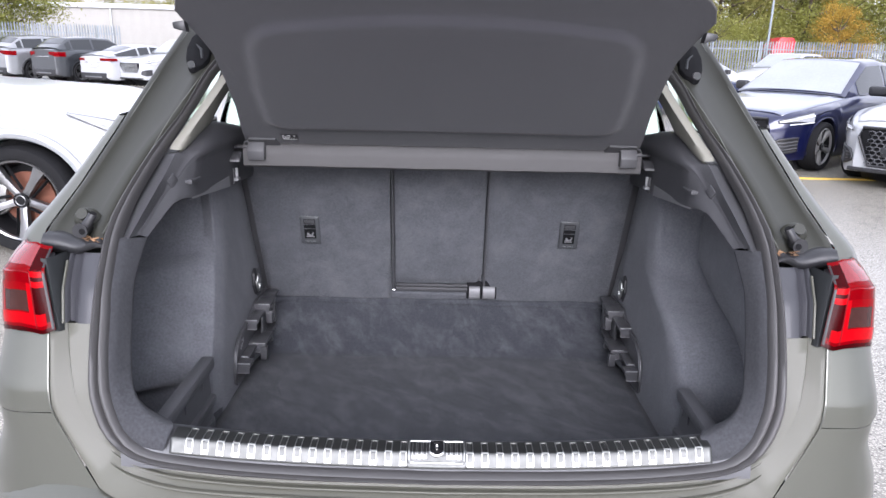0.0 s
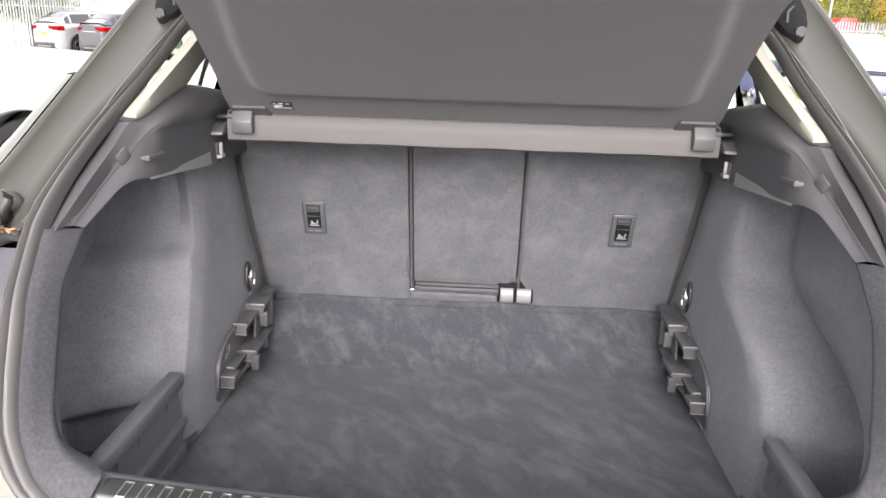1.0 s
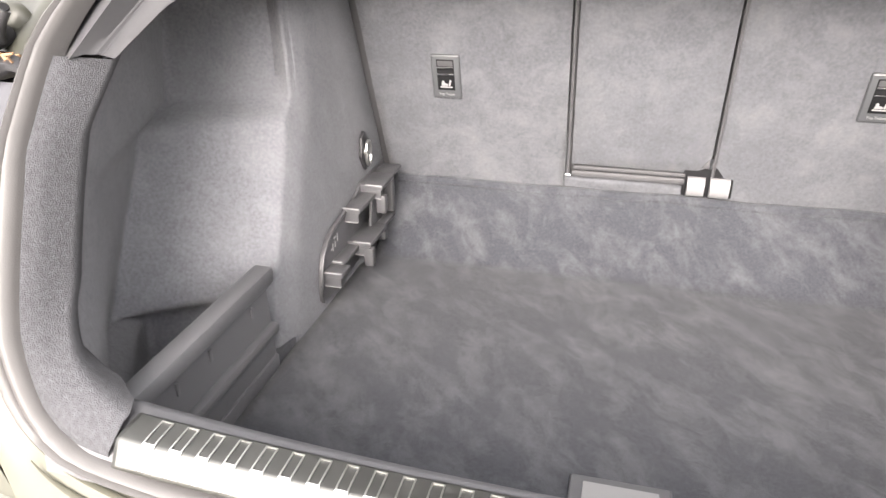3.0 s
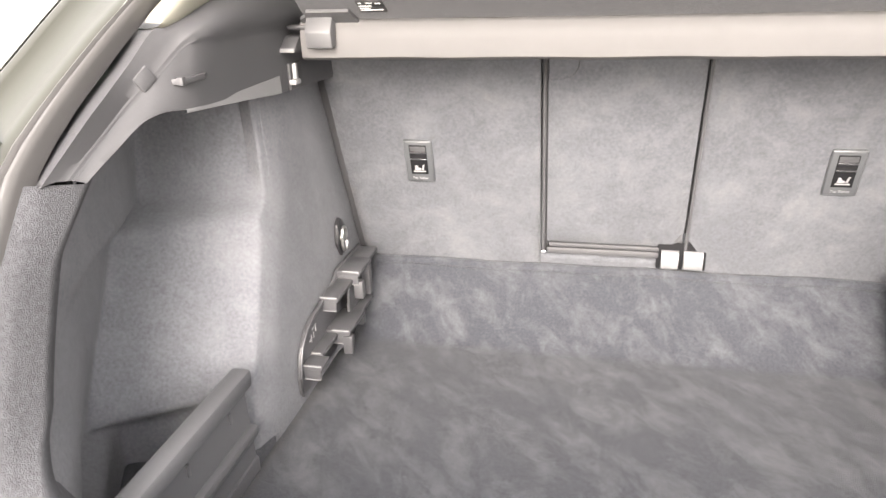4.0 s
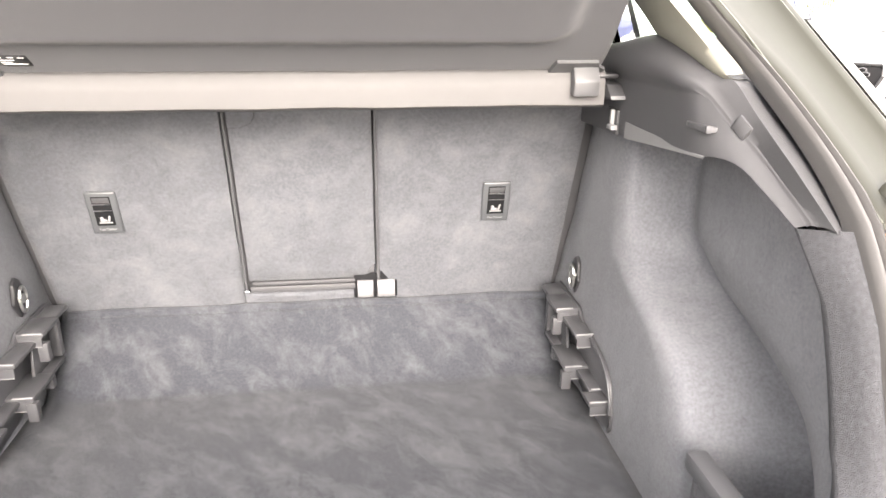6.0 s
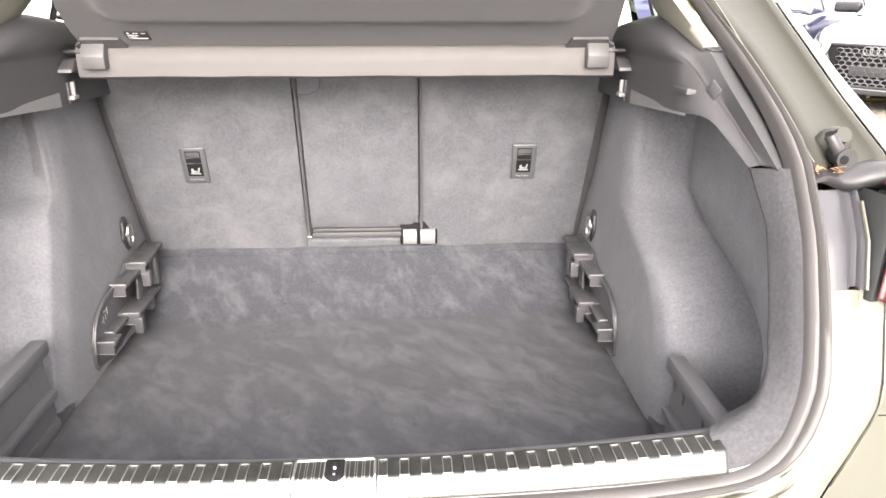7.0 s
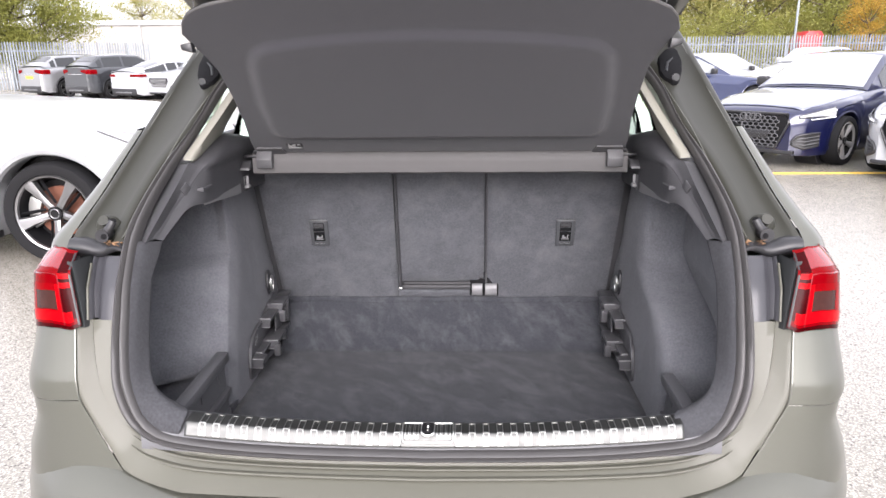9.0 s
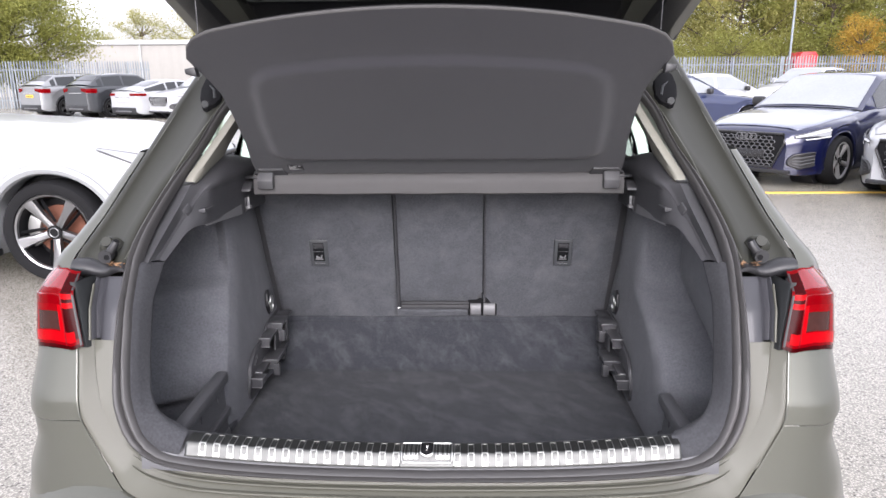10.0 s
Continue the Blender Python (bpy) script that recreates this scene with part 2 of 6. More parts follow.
LEAF_OLIVE = mat("olive_autumn_leaves", (0.31, 0.29, 0.09), 0.6, vary=0.32, scale=0.3, islands=0.16)
LEAF_YELLOW = mat("yellow_autumn_leaves", (0.38, 0.24, 0.035), 0.6, vary=0.25, scale=0.5, islands=0.3)
for leaf in (LEAF_GREEN, LEAF_OLIVE, LEAF_YELLOW):  # light shines through the leaves
    nt = leaf.node_tree
    bsdf = next(n for n in nt.nodes if n.type == "BSDF_PRINCIPLED")
    out = next(n for n in nt.nodes if n.type == "OUTPUT_MATERIAL")
    thin, both = nt.nodes.new("ShaderNodeBsdfTranslucent"), nt.nodes.new("ShaderNodeMixShader")
    nt.links.new(bsdf.inputs["Base Color"].links[0].from_socket, thin.inputs["Color"])
    both.inputs["Fac"].default_value = 0.42
    nt.links.new(bsdf.outputs["BSDF"], both.inputs[1])
    nt.links.new(thin.outputs["BSDF"], both.inputs[2])
    nt.links.new(both.outputs["Shader"], out.inputs["Surface"])
LINE = mat("yellow_road_paint", (0.75, 0.48, 0.06), 0.6, vary=0.2, scale=12, vary2=0.2, scale2=60)


def asphalt():
    """Damp tarmac with pale exposed chippings and wet patches."""
    m = mat("damp_tarmac", (0.212, 0.197, 0.168), 0.24, vary=0.2, scale=0.5, vary2=0.12, scale2=8, grain=0.6, grain_scale=90)
    nt = m.node_tree
    b = nt.nodes["Principled BSDF"]
    tc = nt.nodes.new("ShaderNodeTexCoord")
    v = nt.nodes.new("ShaderNodeTexVoronoi")
    v.inputs["Scale"].default_value = 110
    r = nt.nodes.new("ShaderNodeValToRGB")
    r.color_ramp.elements[0].position, r.color_ramp.elements[1].position = 0.25, 0.6
    r.color_ramp.elements[0].color, r.color_ramp.elements[1].color = (1, 1, 1, 1), (0, 0, 0, 1)
    mx = nt.nodes.new("ShaderNodeMix")
    mx.data_type = "RGBA"
    old = b.inputs["Base Color"].links[0].from_socket
    nt.links.new(tc.outputs["Object"], v.inputs["Vector"])
    nt.links.new(v.outputs["Distance"], r.inputs[0])
    nt.links.new(r.outputs[0], mx.inputs[0])
    nt.links.new(old, mx.inputs[6])
    mx.inputs[7].default_value = (0.41, 0.388, 0.337, 1)
    # dark grit in the hollows
    v2 = nt.nodes.new("ShaderNodeTexVoronoi")
    v2.inputs["Scale"].default_value = 38
    r2 = nt.nodes.new("ShaderNodeValToRGB")
    r2.color_ramp.elements[0].position, r2.color_ramp.elements[1].position = 0.12, 0.3
    r2.color_ramp.elements[0].color, r2.color_ramp.elements[1].color = (0.35, 0.35, 0.35, 1), (1, 1, 1, 1)
    mu = nt.nodes.new("ShaderNodeMix")
    mu.data_type, mu.blend_type = "RGBA", "MULTIPLY"
    mu.inputs[0].default_value = 1.0
    nt.links.new(tc.outputs["Object"], v2.inputs["Vector"])
    nt.links.new(v2.outputs["Distance"], r2.inputs[0])
    nt.links.new(mx.outputs[2], mu.inputs[6])
    nt.links.new(r2.outputs[0], mu.inputs[7])
    nt.links.new(mu.outputs[2], b.inputs["Base Color"])
    return m


TARMAC = asphalt()


# ---------------------------------------------------------------- mesh helpers
def spline(pts, n):
    """n points along a smooth curve through pts (Catmull-Rom, even in the control points' spacing)."""
    p = [Vector(q) for q in pts]
    ln = [0.0]
    for a, b in zip(p, p[1:]):
        ln.append(ln[-1] + (b - a).length)
    out = []
    for k in range(n):
        s = ln[-1] * k / (n - 1)
        i = 0
        while i < len(p) - 2 and s > ln[i + 1]:
            i += 1
        u = (s - ln[i]) / max(ln[i + 1] - ln[i], 1e-9)
        a, b = p[i], p[i + 1]
        d = b - a
        ta = (p[i + 1] - p[i - 1]) * ((ln[i + 1] - ln[i]) / (ln[i + 1] - ln[i - 1])) if i > 0 else d
        tb = (p[i + 2] - p[i]) * ((ln[i + 1] - ln[i]) / (ln[i + 2] - ln[i])) if i + 2 < len(p) else d
        out.append(a * (2 * u**3 - 3 * u**2 + 1) + ta * (u**3 - 2 * u**2 + u) + b * (-2 * u**3 + 3 * u**2) + tb * (u**3 - u**2))
    return out


def lerp(x, xs, ys):
    return float(np.interp(x, xs, ys))


def grid(rows, wrap_u=False, wrap_v=False, bm=None, flip=False):
    """A surface through rows of points."""
    bm = bm or bmesh.new()
    vs = [[bm.verts.new(p) for p in r] for r in rows]
    nr, nc = len(vs), len(vs[0])
    for i in range(nr if wrap_v else nr - 1):
        for j in range(nc if wrap_u else nc - 1):
            q = [vs[i][j], vs[i][(j + 1) % nc], vs[(i + 1) % nr][(j + 1) % nc], vs[(i + 1) % nr][j]]
            if flip:
                q.reverse()
            try:
                bm.faces.new(q)
            except ValueError:
                pass
    return bm


def box(x0, x1, y0, y1, z0, z1, bevel=0.0, bm=None, seg=2, m=None):
    b2 = bmesh.new()
    bmesh.ops.create_cube(b2, size=1)
    for v in b2.verts:
        v.co = Vector(((x0 + x1) / 2 + v.co.x * (x1 - x0), (y0 + y1) / 2 + v.co.y * (y1 - y0), (z0 + z1) / 2 + v.co.z * (z1 - z0)))
    if bevel:
        bmesh.ops.bevel(b2, geom=b2.edges[:], offset=bevel, segments=seg, affect="EDGES", profile=0.5)
    if m is not None:
        b2.transform(m)
    return merge(bm, b2)


def merge(bm, b2):
    if bm is None:
        return b2
    me = bpy.data.meshes.new("tmp")
    b2.to_mesh(me)
    b2.free()
    bm.from_mesh(me)
    bpy.data.meshes.remove(me)
    return bm


def prism(poly, axis, a, b, bevel=0.0, bm=None, m=None):
    """A polygon in the two other axes, drawn out along axis from a to b."""
    b2 = bmesh.new()

    def at(p, w):
        return {"x": (w, p[0], p[1]), "y": (p[0], w, p[1]), "z": (p[0], p[1], w)}[axis]
    lo, hi = [b2.verts.new(at(p, a)) for p in poly], [b2.verts.new(at(p, b)) for p in poly]
    n = len(poly)
    for i in range(n):
        b2.faces.new((lo[i], lo[(i + 1) % n], hi[(i + 1) % n], hi[i]))
    b2.faces.new(lo)
    b2.faces.new(hi)
    bmesh.ops.recalc_face_normals(b2, faces=b2.faces[:])
    if bevel:
        bmesh.ops.bevel(b2, geom=b2.edges[:], offset=bevel, segments=2, affect="EDGES", profile=0.5)
    if m is not None:
        b2.transform(m)
    return merge(bm, b2)


def tube(pts, r, seg=8, closed=False, bm=None, squash=1.0):
    """A round bar along points; r a number or one for each point."""
    bm = bm or bmesh.new()
    pts = [Vector(p) for p in pts]
    rows = []
    n = len(pts)
    for i, p in enumerate(pts):
        a = pts[i - 1] if i > 0 or closed else p
        b = pts[(i + 1) % n] if i < n - 1 or closed else p
        d = (b - a).normalized()
        side = d.cross(Vector((0, 0, 1)))
        if side.length < 0.05:
            side = d.cross(Vector((0, 1, 0)))
        side.normalize()
        up = side.cross(d)
        rr = r[i] if isinstance(r, (list, tuple)) else r
        rows.append([p + side * (rr * math.cos(k * 2 * math.pi / seg)) + up * (squash * rr * math.sin(k * 2 * math.pi / seg)) for k in range(seg)])
    grid(rows, wrap_u=True, wrap_v=closed, bm=bm)
    if not closed:
        for row in (rows[0], rows[-1]):
            try:
                bm.faces.new([bm.verts.new(p) for p in row])
            except ValueError:
                pass
    return bm


def disc(c, r, axis, depth, seg=24, r2=None, bm=None, m=None):
    """A cylinder or cone along an axis letter, centred at c."""
    b2 = bmesh.new()
    bmesh.ops.create_cone(b2, cap_ends=True, segments=seg, radius1=r, radius2=r if r2 is None else r2, depth=depth)
    rot = {"z": Matrix.Identity(4), "x": pose(0, 0, 0, 0, 90, 0), "y": pose(0, 0, 0, -90, 0, 0)}[axis]
    b2.transform(Matrix.Translation(c) @ rot)
    if m is not None:
        b2.transform(m)
    return merge(bm, b2)


def mirror_x(bm):
    bmesh.ops.scale(bm, vec=(-1, 1, 1), verts=bm.verts[:])
    bmesh.ops.reverse_faces(bm, faces=bm.faces[:])
    return bm


def part(name, bm, material, parent=None, label="", sharp=35, thick=0.0, offset=-1.0, bevel=0.0):
    """Links a bmesh as one mesh object under a thing or a part."""
    bmesh.ops.recalc_face_normals(bm, faces=bm.faces[:])
    me = bpy.data.meshes.new(name)
    bm.to_mesh(me)
    bm.free()
    me.materials.append(material)
    for p in me.polygons:
        p.use_smooth = True
    me.set_sharp_from_angle(angle=radians(sharp))
    ob = new(name, me)
    if parent is not None:
        ob.parent = parent
    if thick:
        s = ob.modifiers.new("thickness", "SOLIDIFY")
        s.thickness, s.offset = thick, offset
    if bevel:
        s = ob.modifiers.new("bevel", "BEVEL")
        s.width, s.segments = bevel, 2
    if label:
        tagged(ob, label)
    return ob


def thing(name, label, category, at=(0, 0, 0), group="", kind=""):
    ob = new(name)
    ob.location = at
    return tagged(ob, label, category, group, kind)


def words(text, size, m, material, parent, name="lettering"):
    cu = bpy.data.curves.new(name, "FONT")
    cu.body, cu.size, cu.align_x, cu.align_y, cu.extrude = text, size, "CENTER", "CENTER", 0.0003
    ob = new(name, cu)
    ob.data.materials.append(material)
    ob.parent = parent
    ob.matrix_local = m
    return ob


# ---------------------------------------------------------------- the open car
CX = 0.002
car = thing("hatchback_suv", "grey-green metallic compact SUV with its tailgate open, boot empty", "car", (CX, 0, 0))


def y_open(z):
    """How far forward the tailgate opening lies at a height."""
    return lerp(z, [0.30, 0.60, 0.71, 0.83, 1.0, 1.10, 1.235, 1.42, 1.52, 1.56], [1.1, 1.17, 1.195, 1.225, 1.31, 1.40, 1.59, 1.86, 2.02, 2.09])


def y_seat(z):
    return 2.244 - (z - 0.686) * 0.28


SEAL_OUT = [(0, 0.668), (0.30, 0.673), (0.52, 0.69), (0.593, 0.712), (0.635, 0.75), (0.658, 0.806), (0.667, 0.865), (0.672, 0.93), (0.673, 1.0),
            (0.679, 1.08), (0.679, 1.13), (0.653, 1.232), (0.617, 1.31), (0.594, 1.41), (0.545, 1.485), (0.3, 1.525), (0, 1.535)]
SEAL_IN = [(0, 0.694), (0.30, 0.702), (0.53, 0.722), (0.567, 0.735), (0.603, 0.768), (0.626, 0.831), (0.636, 0.895), (0.642, 0.982), (0.652, 1.076),
           (0.651, 1.149), (0.632, 1.226), (0.600, 1.319), (0.575, 1.405), (0.525, 1.462), (0.3, 1.497), (0, 1.505)]
FLANGE_IN = [(0.509, 0.753), (0.54, 0.765), (0.572, 0.783), (0.594, 0.808), (0.610, 0.845), (0.618, 0.90), (0.622, 0.95), (0.624, 1.0), (0.6235, 1.035), (0.622, 1.071)]


def ring(half, n):
    """A closed loop, left and right alike, from half of it."""
    h = spline([(x, 0, z) for x, z in half], n)
    return [Vector((p.x, y_open(p.z), p.z)) for p in h] + [Vector((-p.x, y_open(p.z), p.z)) for p in reversed(h[1:-1])]


N = 72
lo, li = ring(SEAL_OUT, N), ring(SEAL_IN, N)
# rubber seal: two soft beads with a groove between them
rows = []
for u, proud in ((-0.06, -0.012), (0.0, 0.004), (0.12, 0.012), (0.28, 0.015), (0.42, 0.009), (0.5, 0.001), (0.58, 0.008), (0.74, 0.017), (0.9, 0.015), (1.02, 0.004), (1.06, -0.02)):
    rows.append([a.lerp(b, u * lerp(b.z, [0.71, 0.78], [0.72, 1.0])) + Vector((0, -proud, 0.25 * proud * lerp(b.z, [0.71, 0.78], [0, 1]))) for a, b in zip(lo, li)])
part("weatherstrip", grid(rows, wrap_u=True), RUBBER, car, "grey rubber door seal", sharp=80)

# outer line of the pillar face, the lamp gap and the bumper gap
PILLAR_OUT = ([1.085, 1.10, 1.17, 1.267, 1.377, 1.5, 1.56], [0.803, 0.799, 0.775, 0.753, 0.731, 0.706, 0.694])
GAP1 = ([0.66, 0.69, 0.715, 0.744, 0.785, 0.841, 0.895, 0.938, 1.045, 1.10], [0.50, 0.57, 0.609, 0.652, 0.678, 0.700, 0.717, 0.727, 0.742, 0.744])
GAP2 = ([0.60, 0.633, 0.68, 0.778, 0.796, 0.927, 1.055, 1.10], [0.60, 0.637, 0.667, 0.727, 0.735, 0.752, 0.783, 0.795])
SO = spline([(x, 0, z) for x, z in SEAL_OUT], 160)
SOZ, SOX = [p.z for p in SO[46:135]], [p.x for p in SO[46:135]]


def seal_x(z):
    return lerp(z, SOZ, SOX)


def side_pair(name, build, material, label="", **kw):
    for s in (1, -1):
        bm = build(s)
        if s < 0:
            mirror_x(bm)
        part(name, bm, material, car, label, **kw)


def pillar(s):
    rows = []
    for k in range(26):
        z = 1.085 + (1.55 - 1.085) * k / 25
        a, b = seal_x(z) if z < 1.47 else lerp(z, [1.47, 1.56], [0.556, 0.5]), lerp(z, *PILLAR_OUT)
        y = y_open(z)
        w = b - a
        rows.append([(a - 0.01, y + 0.02, z), (a + 0.004, y + 0.0, z), (a + 0.016, y - 0.006, z), (a + 0.03, y + 0.004, z), (a + w * 0.5, y + 0.012, z),
                     (b - 0.022, y + 0.010, z), (b - 0.017, y + 0.002, z), (b - 0.006, y - 0.002, z), (b, y + 0.004, z), (b + 0.006, y + 0.02, z)])
    return grid(rows)


side_pair("rear_pillar", pillar, SHADED_PAINT, sharp=60)


def lamp_seat(s):
    rows = []
    for k in range(12):
        z = 0.939 + (1.058 - 0.939) * k / 11
        a, b = seal_x(z), lerp(z, *GAP1)
        y = y_open(z)
        w = b - a
        rows.append([(a - 0.012, y + 0.006, z), (a + 0.2 * w, y + 0.003, z), (a + 0.5 * w, y + 0.004, z), (a + 0.62 * w, y + 0.009, z), (a + 0.74 * w, y + 0.017, z), (b - 0.006, y + 0.018, z), (b - 0.003, y + 0.008, z), (b, y + 0.006, z), (b + 0.001, y + 0.02, z)])
    return grid(rows)


side_pair("lamp_surround", lamp_seat, DARK_PANEL, "smooth dark grey lamp surround panel", sharp=50)


def lamp_channel(s):
    rows = []
    for k in range(12):
        z = 0.925 + (1.062 - 0.925) * k / 11
        a, b = lerp(z, *GAP1), lerp(z, *GAP2)
        y = y_open(z)
        b, yb = lerp(z, [0.92, 1.09], [0.734, 0.765]) - 0.002, lerp(z, [0.92, 1.09], [1.274, 1.312])
        rows.append([(a - 0.002, y + 0.022, z), (a + 0.004, y + 0.020, z), (a + 0.4 * (b - a), y * 0.75 + yb * 0.25 + 0.012, z), (b - 0.004, yb + 0.008, z), (b, yb, z), (b + 0.012, yb + 0.002, z)])
    return grid(rows)


side_pair("lamp_channel", lamp_channel, CHANNEL, sharp=50)


def gaiter(s):
    """Black moulded gutter over the lamp seat."""
    rows = []
    for k in range(20):
        u = k / 19
        x = 0.668 + 0.128 * u
        z = 1.068 + 0.008 * math.sin(u * 9) * (1 - u) + 0.006 * u
        y = y_open(1.075) - 0.004
        h = 0.007 + 0.013 * u
        rows.append([(x, y + 0.03, z + h), (x, y, z + h), (x, y - 0.012, z + h * 0.4), (x, y - 0.012, z - h * 0.4), (x, y - 0.002, z - h), (x, y + 0.03, z - h)])
    return grid(rows)


side_pair("gutter", gaiter, BLACK_PLASTIC, "black creased plastic water gutter", sharp=60)


def buffer_lower(s):
    """Moulded rubber stop: a bent arm with an open end, and a socket with a hole."""
    y = y_open(1.10)
    bm = disc((0.721, y - 0.012, 1.101), 0.0150, "y", 0.034, 20, 0.0120)
    pts = [(0.7185, y - 0.014, 1.102), (0.712, y - 0.018, 1.110), (0.705, y - 0.018, 1.120), (0.699, y - 0.014, 1.132)]
    tube(pts, [0.0125, 0.0105, 0.0092, 0.0088], 14, bm=bm)
    return bm


def buffer_pad(s):
    """Raised painted boss behind the stop."""
    rows = []
    for k in range(7):
        q = k / 6 * math.pi / 2
        rows.append([(0.729 + 0.030 * math.cos(q) * math.cos(a), y_open(1.112) + 0.010 - 0.018 * math.sin(q), 1.110 + 0.027 * math.cos(q) * math.sin(a)) for a in np.linspace(0, 6.2832, 24, endpoint=False)])
    return grid(rows, wrap_u=True)


side_pair("buffer_pad", buffer_pad, SHADED_PAINT)
side_pair("rubber_buffer", buffer_lower, BLACK_PLASTIC, "black rubber tailgate buffer")
side_pair("buffer_cap", lambda s: disc((0, 0, 0), 0.0125, "z", 0.026, 18, 0.0115, m=Matrix.Translation((0.729, y_open(1.12) - 0.016, 1.124)) @ pose(0, 0, 0, 62, 0, 0)), SHADED_PAINT)
side_pair("buffer_hole", lambda s: disc((0.7165, y_open(1.10) - 0.0293, 1.100), 0.0062, "y", 0.002, 16), DEEP_BLACK)
side_pair("buffer_hole", lambda s: disc((0, 0, 0), 0.0068, "z", 0.002, 16, m=Matrix.Translation((0.6985, y_open(1.10) - 0.0138, 1.1330)) @ pose(0, 0, 0, 15, -28, 0)), DEEP_BLACK)


def buffer_upper(s):
    """Moulded black housing beside the seal, rounded along its outer side."""
    y = y_open(1.44) - 0.012
    lean = Matrix.Translation((0, y, 1.44)) @ Matrix.Rotation(radians(-55.7), 4, "X") @ Matrix.Translation((0, 0, -1.44))
    c = 1 / math.cos(radians(55.7))
    pts = [(0.597, 1.425), (0.604, 1.463), (0.628, 1.482), (0.652, 1.487), (0.662, 1.478), (0.664, 1.450), (0.656, 1.425), (0.642, 1.405), (0.625, 1.399), (0.606, 1.409)]
    return prism([(x, 1.44 + (z - 1.44) * c) for x, z in pts], "y", -0.010, 0.020, 0.006, m=lean)


side_pair("strut_mount", buffer_upper, DEEP_BLACK, "black tailgate strut mount with bolt")
side_pair("mount_bolt", lambda s: disc((0.631, y_open(1.415) - 0.026, 1.416), 0.010, "y", 0.014, 18, 0.008), CHANNEL)
side_pair("mount_rib", lambda s: tube([(0.612, y_open(1.43) - 0.026, 1.43), (0.624, y_open(1.452) - 0.028, 1.452), (0.645, y_open(1.465) - 0.026, 1.465)], 0.004, 8), CHANNEL)
# pressed edges along the pillar, their highlights put into the lighter body paint
side_pair("pillar_bead", lambda s: tube(spline([(0.600, y_open(1.405) - 0.003, 1.405), (0.6138, y_open(1.365) - 0.003, 1.365), (0.639, y_open(1.294) - 0.004, 1.294), (0.6636, y_open(1.18) - 0.004, 1.18), (0.684, y_open(1.092) - 0.004, 1.092)], 24), 0.0019, 6), GREY_PAINT)
side_pair("pillar_bead", lambda s: tube(spline([(0.6905, y_open(1.50) + 0.003, 1.50), (0.716, y_open(1.377) + 0.003, 1.377), (0.7396, y_open(1.278) + 0.003, 1.278), (0.7614, y_open(1.206) + 0.003, 1.206), (0.786, y_open(1.125) + 0.003, 1.125)], 24), 0.0016, 6), GREY_PAINT)


def shoulder(z):
    """Half width of the flank and where it starts, at a height."""
    return lerp(z, [0.2, 0.45, 0.57, 0.66, 0.74, 0.783, 0.80, 0.95, 1.06, 1.12, 1.2, 1.3, 1.56], [0.90, 0.962, 0.972, 0.950, 0.908, 0.910, 0.925, 0.926, 0.910, 0.865, 0.825, 0.79, 0.72])


def corner(z, n=16, grow=0.0):
    """Plan line of the rear corner at a height, from the bumper gap round to the flank."""
    if z > 1.075:
        xs, ys = lerp(z, *PILLAR_OUT) + 0.004, y_open(z) + 0.004
    else:
        xs, ys = lerp(z, *GAP2), y_open(z)
    xe, ye = shoulder(z), 1.72 + max(0, z - 1.1) * 1.2
    out = []
    for k in range(n):
        a = (k / (n - 1)) * math.pi / 2
        x = xs + (xe + grow - xs) * math.sin(a) ** lerp(z, [0.78, 0.86, 0.92], [0.58, 0.66, 0.70])
        y = ys - grow + (ye - ys + grow) * (1 - math.cos(a)) ** lerp(z, [0.78, 0.86, 0.92], [1.4, 1.26, 1.18])
        out.append((x, y, z))
    return out


def quarter(s):
    rows = [corner(0.785 + (0.924 - 0.785) * k / 12) for k in range(13)]
    return grid(rows)


side_pair("quarter_panel", quarter, GREY_PAINT, sharp=50)
side_pair("upper_quarter", lambda s: grid([corner(1.066 + (1.30 - 1.066) * k / 14) for k in range(15)]), GREY_PAINT, sharp=60)


# painted rear panel round the opening: seal line, first gap and bumper edge
PANEL_A = [(x, z) for x, z in SEAL_OUT if z < 0.935] + [(0.6725, 0.94)]
PANEL_B = [(0, 0.655), (0.30, 0.66), (0.50, 0.676), (0.57, 0.694), (0.611, 0.715), (0.652, 0.744), (0.678, 0.785), (0.698, 0.841), (0.712, 0.895), (0.72, 0.94)]
PANEL_C = [(0, 0.615), (0.30, 0.618), (0.50, 0.622), (0.58, 0.628), (0.637, 0.648), (0.667, 0.685), (0.727, 0.778), (0.737, 0.80), (0.752, 0.927)]


def rail(half, n=60):
    h = spline([(x, 0, z) for x, z in half], n)
    return [(-p.x, p.z) for p in reversed(h[1:])] + [(p.x, p.z) for p in h]


def y_edge(x, z):
    """Where the bumper edge lies: it comes back towards the bumper along the bottom."""
    x = abs(x)
    return y_open(z) if x > 0.667 else lerp(x, [0, 0.5, 0.58, 0.637, 0.667], [1.115, 1.13, 1.155, 1.172, y_open(0.685)])


RA, RB, RC = rail(PANEL_A), rail(PANEL_B), rail(PANEL_C)


def panel_point(k, f, dy=0.0, dz=0.0):
    """f: 0 at the seal, 1 at the first gap, 2 at the bumper edge."""
    a, b, g = ((x, y_open(z) + 0.004, z) for x, z in (RA[k], RB[k], RC[k]))
    g = (g[0], y_edge(g[0], g[2]), g[2])
    p = Vector(a).lerp(Vector(b), f) if f <= 1 else Vector(b).lerp(Vector(g), f - 1)
    return p + Vector((0, dy, dz))


